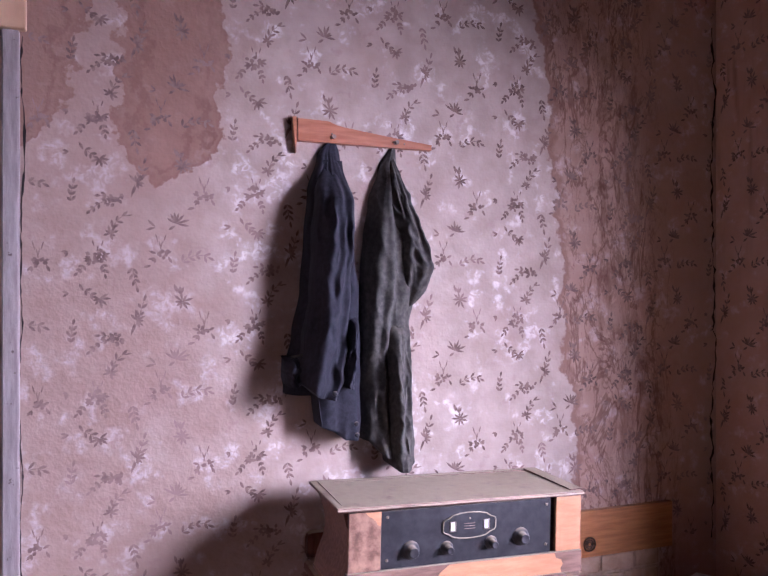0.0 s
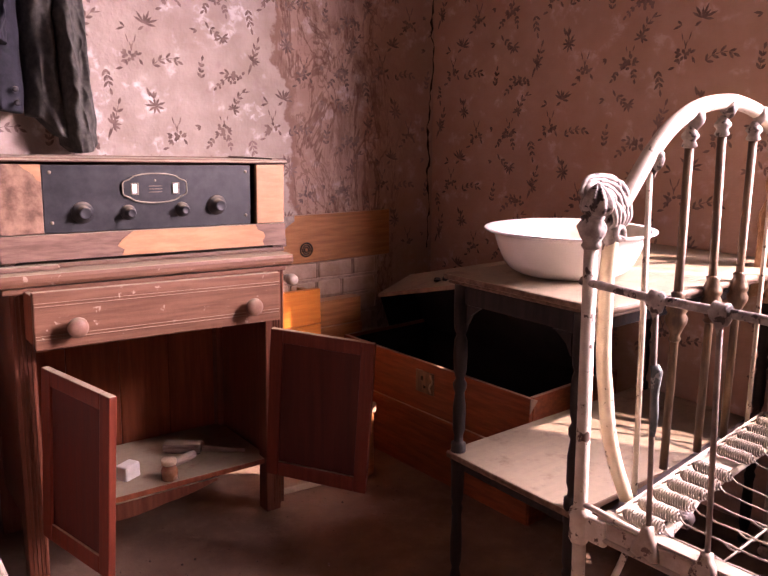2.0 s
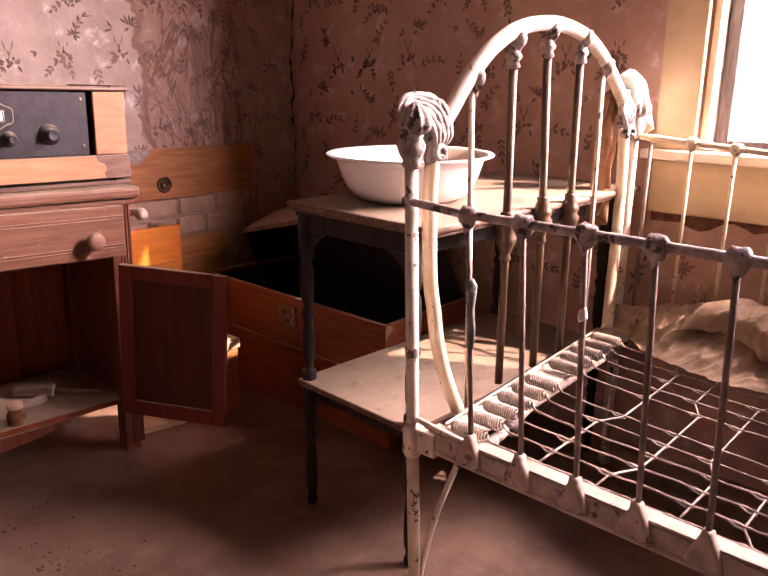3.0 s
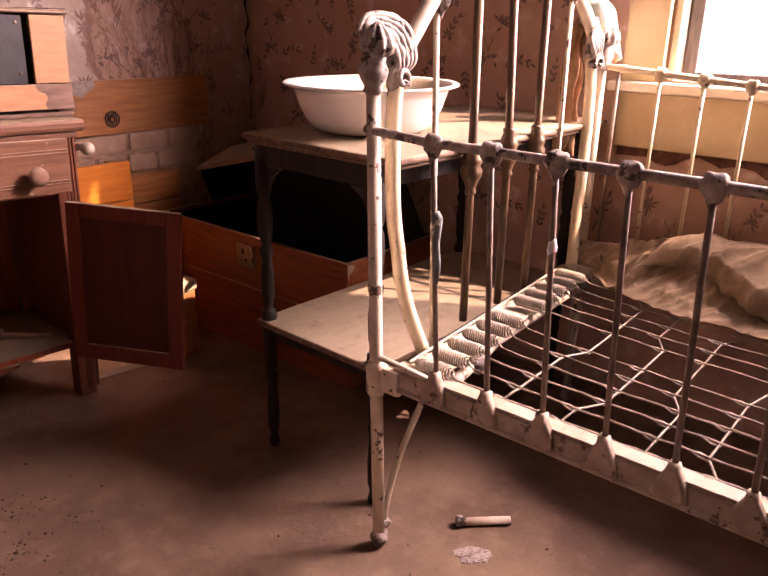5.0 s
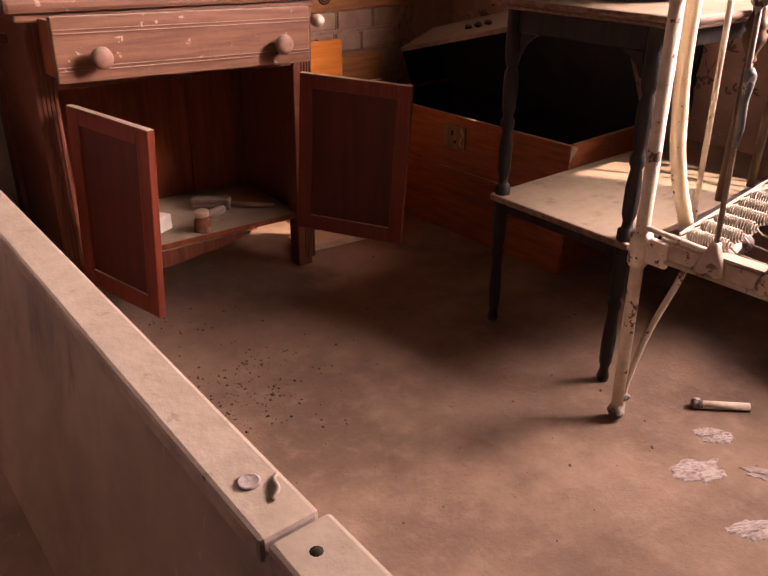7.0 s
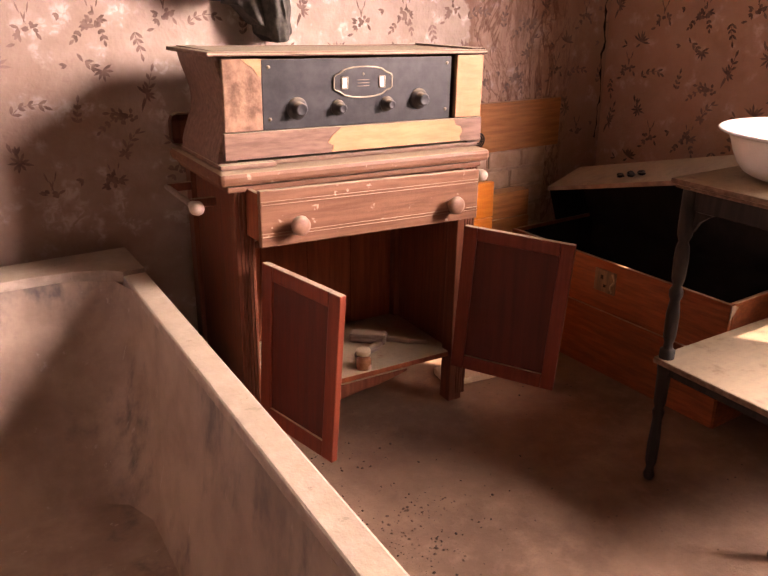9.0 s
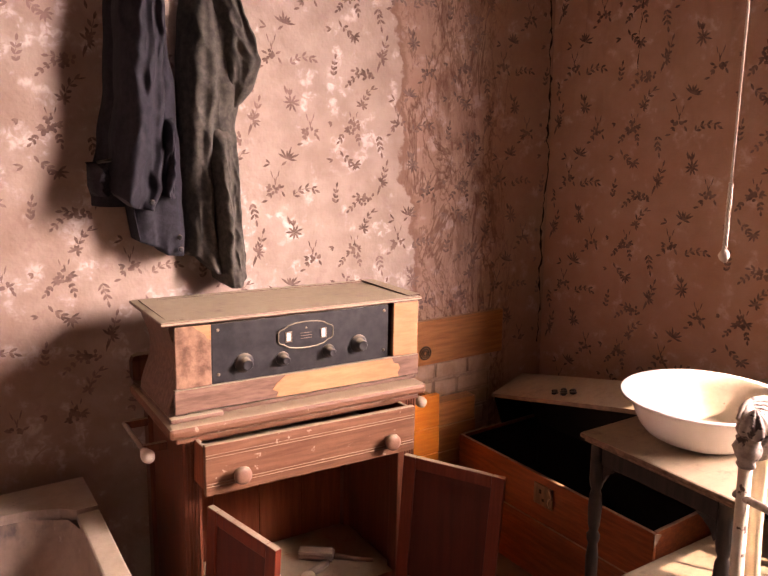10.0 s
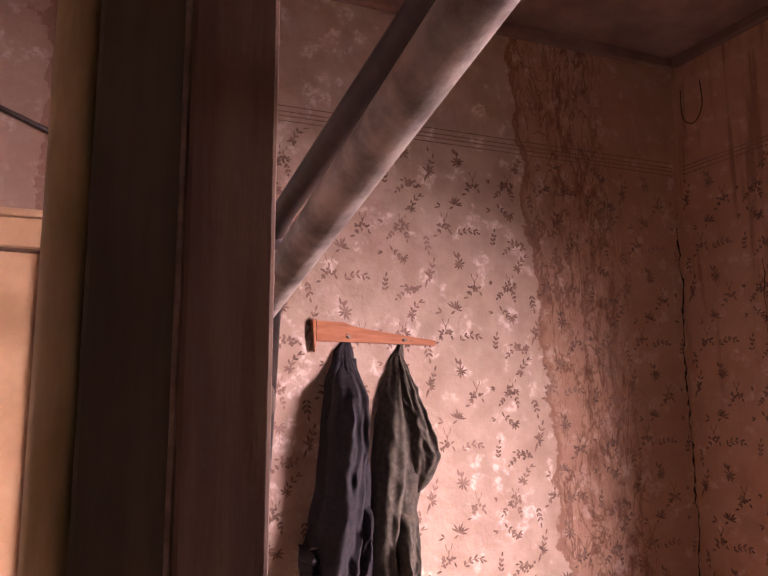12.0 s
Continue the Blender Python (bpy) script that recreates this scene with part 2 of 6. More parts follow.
def wallpaper(name, stained):
    """Faded mauve paper with pale blooms; brown water stains with ragged, darker tide lines."""
    n = Net(name)
    x, _, z = n.xyz()
    ground = n.mix(n.step(n.noise(9, 4, 0.6), 0.3, 0.7), (0.37, 0.288, 0.235), (0.465, 0.378, 0.32))
    bloom = n.step(n.noise(15, 3, 0.5, shift=(4, 0, 9)), 0.53, 0.68)
    petals = n.step(n.noise(42, 3, 0.6, dist=0.8), 0.40, 0.62)
    ground = n.mix(n.m("MULTIPLY", bloom, n.m("MULTIPLY_ADD", petals, 0.74, 0.10)), ground, (0.72, 0.675, 0.655))
    faint = n.step(n.noise(24, 4, 0.6, shift=(7, 2, 3)), 0.60, 0.70)
    ground = n.mix(n.m("MULTIPLY", faint, 0.45), ground, (0.34, 0.235, 0.215))
    ragged = n.m("SUBTRACT", n.noise(7, 5, 0.6, shift=(1, 5, 2)), 0.5)
    fine = n.m("SUBTRACT", n.noise(30, 3, 0.5), 0.5)
    wob = n.m("ADD", n.m("MULTIPLY", ragged, 0.16), n.m("MULTIPLY", fine, 0.03))
    blot = n.step(n.noise(2.1, 4, 0.6, shift=(2, 2, 8)), 0.45, 0.75)
    col = n.mix(n.m("MULTIPLY", blot, 0.35), ground, (0.30, 0.185, 0.15))
    height = n.noise(60, 3)
    if stained:
        # east side: a tide line that leans towards the corner on its way down
        edge = n.m("SUBTRACT", x, n.m("MULTIPLY_ADD", z, -0.094, 1.59))
        d = n.m("ADD", edge, wob)
        inside = n.step(d, -0.004, 0.012)
        tide = n.m("MULTIPLY", n.step(d, -0.004, 0.006), n.m("SUBTRACT", 1.0, n.step(d, 0.008, 0.035)))
        col = n.mix(n.m("MULTIPLY", inside, 0.48), col, (0.34, 0.165, 0.10))
        col = n.mix(n.m("MULTIPLY", tide, 0.65), col, (0.20, 0.10, 0.07))
        deep = n.step(n.m("ADD", edge, n.m("MULTIPLY", ragged, 0.14)), 0.09, 0.16)
        streak = n.noise(3.2, 6, 0.66, (3.6, 1, 1.2), dist=0.9)
        band = n.m("MULTIPLY", deep, n.m("SUBTRACT", 1.0, n.step(n.m("ADD", edge, wob), 0.36, 0.46)))
        col = n.mix(n.m("MULTIPLY", band, n.m("MULTIPLY", n.step(streak, 0.47, 0.66), 0.75)), col, (0.15, 0.07, 0.048))
        col = n.mix(n.m("MULTIPLY", band, n.m("MULTIPLY", n.step(n.noise(7, 7, 0.7, (4, 1, 1.6), dist=0.8, shift=(3, 3, 3)), 0.52, 0.64), 0.6)), col, (0.50, 0.35, 0.27))
        for sc, sh, at, k in ((2.3, 1.0, 0.5, 0.62), (3.6, 6.0, 0.46, 0.45), (7.5, 3.0, 0.52, 0.28)):
            field = n.noise(sc, 5, 0.6, (3.2, 1, 1.15), dist=0.6, shift=(sh, 2, sh))
            line = n.m("SUBTRACT", 1.0, n.step(n.m("ABSOLUTE", n.m("SUBTRACT", field, at)), 0.004, 0.022))
            wide = n.m("MULTIPLY", n.step(d, 0.0, 0.03), n.m("SUBTRACT", 1.0, n.step(n.m("ADD", edge, wob), 0.34, 0.52)))
            col = n.mix(n.m("MULTIPLY", wide, n.m("MULTIPLY", line, k)), col, (0.125, 0.055, 0.036))
        late = n.step(n.m("ADD", edge, wob), 0.30, 0.46)
        col = n.mix(n.m("MULTIPLY", late, 0.12), col, (0.34, 0.18, 0.125))
        # west side: two hanging tongues
        for mid, half, low, k in ((0.135, 0.118, 1.89, 0.80), (-0.245, 0.115, 1.97, 0.70)):
            axis = n.m("MULTIPLY_ADD", n.step(z, low - 0.10, low + 0.12), 0.055, mid - 0.055)
            side = n.m("SUBTRACT", n.m("ABSOLUTE", n.m("SUBTRACT", x, axis)), n.m("MULTIPLY", n.step(z, low - 0.16, low + 0.12), half + 0.02))
            dd = n.m("ADD", n.m("ADD", side, n.m("MULTIPLY", wob, 1.7)), n.m("MULTIPLY", n.m("SUBTRACT", 1.0, n.step(z, low - 0.16, low + 0.06)), 0.14))
            ins = n.m("SUBTRACT", 1.0, n.step(dd, -0.008, 0.004))
            rim = n.m("MULTIPLY", ins, n.step(dd, -0.03, -0.008))
            col = n.mix(n.m("MULTIPLY", ins, k), col, (0.205, 0.095, 0.060))
            col = n.mix(n.m("MULTIPLY", rim, 0.5), col, (0.17, 0.08, 0.055))
            wave = n.m("ADD", dd, n.m("MULTIPLY", n.m("SUBTRACT", n.noise(9, 5, 0.65, shift=(5, 1, 7)), 0.5), 0.10))
            inner = n.m("SUBTRACT", 1.0, n.step(n.m("ABSOLUTE", n.m("ADD", wave, 0.055)), 0.004, 0.020))
            col = n.mix(n.m("MULTIPLY", n.m("MULTIPLY", inner, ins), 0.55), col, (0.12, 0.05, 0.034))
            faded = n.m("MULTIPLY", ins, n.step(n.noise(6, 5, 0.6, shift=(3, 8, 2)), 0.48, 0.66))
            col = n.mix(n.m("MULTIPLY", faded, 0.42), col, (0.36, 0.235, 0.185))
        # browned paper round the doorway, also darkened here for the weaker light
        west_dim = n.m("SUBTRACT", 1.0, n.step(n.m("ADD", x, n.m("MULTIPLY", n.m("SUBTRACT", n.noise(2.6, 5, 0.6, shift=(6, 1, 4)), 0.5), 1.1)), 0.05, 0.75))
        col = n.mix(n.m("MULTIPLY", west_dim, 0.55), col, (0.25, 0.145, 0.105))
        height = n.m("ADD", height, n.m("MULTIPLY", band, streak))
    else:
        col = n.mix(0.48, col, (0.52, 0.25, 0.145))
        runs = n.step(n.noise(2.4, 5, 0.6, (7, 1, 0.8), shift=(5, 1, 1)), 0.5, 0.66)
        col = n.mix(n.m("MULTIPLY", runs, n.m("MULTIPLY", n.step(z, 1.2, 2.6), 0.6)), col, (0.19, 0.095, 0.07))
    n.bump(n.m("ADD", height, n.m("MULTIPLY", n.noise(5, 3), 1.2)), 0.35, 0.006)
    return n.done(col, 0.85, 0.0, 0.25)


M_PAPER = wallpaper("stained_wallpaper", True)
M_PAPER_E = wallpaper("brown_wallpaper", False)


def zinc():
    """Dull zinc: cloudy grey-brown, blue-black blotches that run down, fine scratches."""
    n = Net("zinc_tub")
    cloud = n.noise(5.5, 5, 0.6)
    col = n.mix(n.step(cloud, 0.3, 0.7), (0.225, 0.16, 0.122), (0.38, 0.29, 0.225))
    blot = n.m("MULTIPLY", n.step(n.noise(3.4, 6, 0.65, (1, 1, 0.6), shift=(2, 5, 1)), 0.52, 0.66), n.step(n.noise(17, 4, 0.6, (1, 1, 0.45)), 0.30, 0.62))
    col = n.mix(n.m("MULTIPLY", blot, 0.85), col, (0.055, 0.052, 0.062))
    pale = n.step(n.noise(30, 4, 0.7, (1, 1, 0.25), shift=(8, 3, 3)), 0.64, 0.72)
    col = n.mix(n.m("MULTIPLY", pale, 0.5), col, (0.46, 0.40, 0.37))
    n.bump(n.m("ADD", cloud, n.m("MULTIPLY", n.noise(70, 3), 0.3)), 0.25)
    return n.done(col, n.m("MULTIPLY_ADD", cloud, 0.3, 0.35), 0.1, 0.4)


M_TUB = zinc()


def print_ink():
    n = Net("leaf_print")
    col = n.mix(n.step(n.noise(50, 3), 0.3, 0.7), (0.13, 0.083, 0.068), (0.235, 0.16, 0.135))
    col = n.mix(n.step(n.noise(3, 3, shift=(2, 7, 1)), 0.45, 0.75), col, (0.29, 0.195, 0.175))
    return n.done(col, 0.85, 0.0, 0.2)


M_INK = print_ink()


def floor_mat():
    n = Net("dusty_floor")
    a = n.noise(3.1, 6, 0.6)
    b = n.noise(22, 6, 0.65)
    col = n.mix(n.step(a, 0.32, 0.68), (0.128, 0.080, 0.052), (0.245, 0.162, 0.107))
    col = n.mix(n.m("MULTIPLY", n.step(b, 0.45, 0.75), 0.28), col, (0.33, 0.225, 0.16))
    grit = n.step(n.noise(150, 3, 0.7, shift=(1, 9, 0)), 0.60, 0.70)
    col = n.mix(n.m("MULTIPLY", grit, 0.4), col, (0.09, 0.055, 0.04))
    spots = n.m("SUBTRACT", 1.0, n.step(n.voronoi(34), 0.05, 0.12))
    gate = n.step(n.noise(5, 4, 0.6, shift=(3, 3, 0)), 0.52, 0.62)
    col = n.mix(n.m("MULTIPLY", n.m("MULTIPLY", spots, gate), 0.7), col, (0.08, 0.045, 0.03))
    wear = n.step(n.noise(1.3, 4, 0.5, shift=(8, 1, 0)), 0.5, 0.7)
    col = n.mix(n.m("MULTIPLY", wear, 0.4), col, (0.15, 0.08, 0.055))
    n.bump(n.m("ADD", n.m("MULTIPLY", b, 0.6), n.m("MULTIPLY", n.noise(90, 4, 0.7), 0.4)), 0.5, 0.006)
    return n.done(col, 0.85, 0.0, 0.3)


M_FLOOR = floor_mat()


# ---- mesh helpers ----
def box(bm, x0, x1, y0, y1, z0, z1, bevel=0.0, m=None):
    r = bmesh.ops.create_cube(bm, size=1.0)
    vs = r["verts"]
    t = Matrix.Translation(((x0 + x1) / 2, (y0 + y1) / 2, (z0 + z1) / 2)) @ Matrix.Diagonal((x1 - x0, y1 - y0, z1 - z0, 1))
    bmesh.ops.transform(bm, matrix=t, verts=vs)
    if bevel:
        es = list({e for v in vs for e in v.link_edges})
        bv = bmesh.ops.bevel(bm, geom=es, offset=bevel, segments=2, profile=0.5, affect="EDGES")
        vs = list({v for f in bv["faces"] for v in f.verts} | {v for v in vs if v.is_valid})
    if m is not None:
        bmesh.ops.transform(bm, matrix=m, verts=vs)
    return bm


def lathe(bm, profile, seg=20, m=None, cap=True):
    """Turns (radius, height) pairs round z."""
    rings = []
    for r, h in profile:
        rings.append([bm.verts.new((r * math.cos(2 * math.pi * i / seg), r * math.sin(2 * math.pi * i / seg), h)) for i in range(seg)])
    for a, b in zip(rings, rings[1:]):
        for i in range(seg):
            f = bm.faces.new((a[i], a[(i + 1) % seg], b[(i + 1) % seg], b[i]))
            f.smooth = True
    if cap:
        bm.faces.new(list(reversed(rings[0])))
        bm.faces.new(rings[-1])
    if m is not None:
        bmesh.ops.transform(bm, matrix=m, verts=[v for r in rings for v in r])
    return bm


def tube(bm, pts, radius, seg=10, cap=True):
    """A tube through points; radius may be one number or one for each point."""
    pts = [Vector(p) for p in pts]
    rad = radius if isinstance(radius, (list, tuple)) else [radius] * len(pts)
    rings, side = [], None
    for i, p in enumerate(pts):
        d = (pts[min(i + 1, len(pts) - 1)] - pts[max(i - 1, 0)]).normalized()
        if side is None:
            side = d.orthogonal().normalized()
        side = (side - d * side.dot(d)).normalized()
        up = d.cross(side)
        rings.append([bm.verts.new(p + rad[i] * (math.cos(2 * math.pi * k / seg) * side + math.sin(2 * math.pi * k / seg) * up)) for k in range(seg)])
    for a, b in zip(rings, rings[1:]):
        for i in range(seg):
            f = bm.faces.new((a[i], a[(i + 1) % seg], b[(i + 1) % seg], b[i]))
            f.smooth = True
    if cap:
        bm.faces.new(list(reversed(rings[0])))
        bm.faces.new(rings[-1])
    return bm


def smooth_path(pts, n=8):
    """Catmull-Rom through the points."""
    p = [Vector(a) for a in pts]
    p = [2 * p[0] - p[1]] + p + [2 * p[-1] - p[-2]]
    out = []
    for i in range(1, len(p) - 2):
        for k in range(n):
            t = k / n
            out.append(0.5 * ((2 * p[i]) + (p[i + 1] - p[i - 1]) * t + (2 * p[i - 1] - 5 * p[i] + 4 * p[i + 1] - p[i + 2]) * t * t + (3 * p[i] - p[i - 1] - 3 * p[i + 1] + p[i + 2]) * t ** 3))
    return out + [p[-2]]


def lump(bm, at, size, seed=0, rough=0.35, div=2):
    r = bmesh.ops.create_icosphere(bm, subdivisions=div, radius=1.0)
    for v in r["verts"]:
        k = 1 + rough * noise.noise(v.co * 1.7 + Vector((seed * 7.3, seed, 0)))
        v.co = Vector((v.co.x * size[0], v.co.y * size[1], v.co.z * size[2])) * k + Vector(at)
        for f in v.link_faces:
            f.smooth = True
    return bm


def prism(bm, outline, y0, y1):
    """Pushes an outline of (x, z) pairs from y0 to y1."""
    a = [bm.verts.new((x, y0, z)) for x, z in outline]
    b = [bm.verts.new((x, y1, z)) for x, z in outline]
    bm.faces.new(a)
    bm.faces.new(list(reversed(b)))
    for i in range(len(a)):
        j = (i + 1) % len(a)
        bm.faces.new((a[j], a[i], b[i], b[j]))
    return bm


def part(name, bm, material, parent=None, label=""):
    bmesh.ops.recalc_face_normals(bm, faces=bm.faces)
    me = bpy.data.meshes.new(name)
    bm.to_mesh(me)
    bm.free()
    me.materials.append(material)
    ob = new(name, me)
    if parent is not None:
        ob.parent = parent
    if label:
        ob["label"] = label
    return ob


def thing(name, label, category, m=None, group=""):
    ob = new(name)
    ob.empty_display_size = 0.05
    if m is not None:
        ob.matrix_world = m
    return tagged(ob, label, category, group)


B = bmesh.new

# ---- structure ----
bm = box(B(), -1.5, 2.6, -1.9, 2.4, -0.10, 0.0)
tagged(part("floor", bm, M_FLOOR), "bare brown floor covered in dust and crumbs", "floor", kind="structure")
bm = box(B(), -1.5, 2.6, -1.9, 2.4, HIGH, HIGH + 0.1)
tagged(part("ceiling", bm, M_CEIL), "dim grey-brown boarded ceiling", "ceiling", kind="structure")
# north wall, with the doorway at its west end
bm = B()
box(bm, -0.30, 2.42, NORTH, NORTH + 0.14, 0, HIGH)
box(bm, -1.5, -0.30, NORTH, NORTH + 0.14, 2.26, HIGH)
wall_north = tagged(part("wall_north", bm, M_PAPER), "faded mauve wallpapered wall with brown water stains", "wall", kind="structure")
# east wall with the window opening
bm = B()
box(bm, 0.0, WIN[0], 0, 0.16, 0, HIGH)
box(bm, WIN[1], 4.4, 0, 0.16, 0, HIGH)
box(bm, WIN[0], WIN[1], 0, 0.16, 0, WIN[2])
box(bm, WIN[0], WIN[1], 0, 0.16, WIN[3], HIGH)
wall_east = tagged(part("wall_east", bm, M_PAPER_E), "brownish stained wallpapered wall beside the window", "wall", kind="structure")
wall_east.matrix_world = EAST
bm = box(B(), -1.5, 2.6, -1.9, -1.76, 0, HIGH)
tagged(part("wall_south", bm, M_PLAIN), "plain dim plaster wall", "wall", kind="structure")
bm = box(B(), -1.5, -1.36, -1.76, NORTH, 0, HIGH)
tagged(part("wall_west", bm, M_PLAIN), "plain dim plaster wall", "wall", kind="structure")

# cornice along both walls
bm = B()
box(bm, -1.36, 2.12, NORTH - 0.035, NORTH - 0.002, HIGH - 0.045, HIGH - 0.002, 0.006)
tagged(part("trim", bm, M_CEIL), "narrow dark wooden cornice under the ceiling", "trim", kind="structure")
bm = box(B(), 0.04, 4.0, -0.035, -0.002, HIGH - 0.045, HIGH - 0.002, 0.006)
ob = tagged(part("trim", bm, M_CEIL), "narrow dark wooden cornice under the ceiling", "trim", kind="structure")
ob.matrix_world = EAST

# doorway at the west end of the north wall: casing and a tan door
door = thing("door_1", "closed plain tan painted door with flaking white casing", "door")
door["kind"] = "structure"
bm = box(B(), -1.22, -0.307, NORTH + 0.03, NORTH + 0.07, 0.01, 2.255, 0.003)
part("door_leaf", bm, M_TAN, door)
bm = box(B(), -0.305, -0.262, NORTH - 0.022, NORTH + 0.03, 0, 2.26, 0.004)
part("side_casing", bm, M_WHITEPAINT, door, "flaking white painted casing")
bm = B()
box(bm, -1.30, -0.245, NORTH - 0.026, NORTH + 0.03, 2.262, 2.35, 0.004)
box(bm, -1.30, -0.238, NORTH - 0.036, NORTH - 0.0, 2.352, 2.375, 0.004)
part("head_casing", bm, M_TAN, door)

# window in the east wall
window = thing("window_1", "bright window with yellow casing and weathered grey sash", "window", EAST)
window["kind"] = "structure"
a, b_, lo, hi = WIN
bm = box(B(), a - 0.105, a - 0.004, -0.022, -0.002, lo - 0.03, hi + 0.11, 0.004)
part("casing", bm, M_YELLOW, window)
bm = box(B(), b_ + 0.004, b_ + 0.105, -0.022, -0.002, lo - 0.03, hi + 0.11, 0.004)
part("casing", bm, M_YELLOW, window)
bm = box(B(), a - 0.0, b_ + 0.0, -0.022, -0.002, hi + 0.004, hi + 0.11, 0.004)
part("casing", bm, M_YELLOW, window)
bm = box(B(), a - 0.125, b_ + 0.125, -0.055, 0.10, lo - 0.028, lo - 0.004, 0.005)
part("window_sill", bm, M_TRIM, window)
bm = box(B(), a - 0.105, b_ + 0.105, -0.018, -0.002, lo - 0.165, lo - 0.031, 0.003)
part("apron", bm, M_YELLOW, window)
for x0, x1 in ((a + 0.001, a + 0.018), (b_ - 0.018, b_ - 0.001)):
    part("jamb", box(B(), x0, x1, 0.0, 0.158, lo + 0.001, hi - 0.001, 0.002), M_TRIM, window)
bm = B()
box(bm, a + 0.019, a + 0.050, 0.05, 0.085, lo, hi, 0.003)
box(bm, b_ - 0.050, b_ - 0.019, 0.05, 0.085, lo, hi, 0.003)
box(bm, a + 0.051, b_ - 0.051, 0.05, 0.085, lo, lo + 0.020, 0.003)
box(bm, a + 0.051, b_ - 0.051, 0.05, 0.085, hi - 0.05, hi, 0.003)
part("sash", bm, M_SASH, window)


# the white sky beyond the window
_bd = bpy.data.materials.new("white_sky")
_bd.use_nodes = True
_e = _bd.node_tree.nodes.new("ShaderNodeEmission")
_e.inputs[0].default_value = (1.0, 0.97, 0.93, 1)
_e.inputs[1].default_value = 4.2
_bd.node_tree.links.new(_e.outputs[0], _bd.node_tree.nodes["Material Output"].inputs[0])
bm = box(B(), -4.0, 12.0, 4.0, 4.02, -1.0, 9.0)
ob = tagged(part("backdrop", bm, _bd), "bright white overcast distance outside the window", "sky", kind="structure")
ob.matrix_world = EAST


# printed sprigs on the paper: repeat 0.445 wide, 0.394 high, dropped by half at every width
def leaf(vs, fs, x, z, ang, ln, wd, put):
    c, s = math.cos(ang), math.sin(ang)
    k = len(vs)
    lift = 0.00008 * (len(fs) % 11)
    for u, w in ((0, 0.1), (0.3, 0.8), (0.65, 1.0), (1, 0), (0.65, -1.0), (0.3, -0.8)):
        px, pz = u * ln * 1.12, w * wd * 1.2
        vs.append(put(x + px * c - pz * s, z + px * s + pz * c, lift))
    fs.append(tuple(range(k, k + 6)))


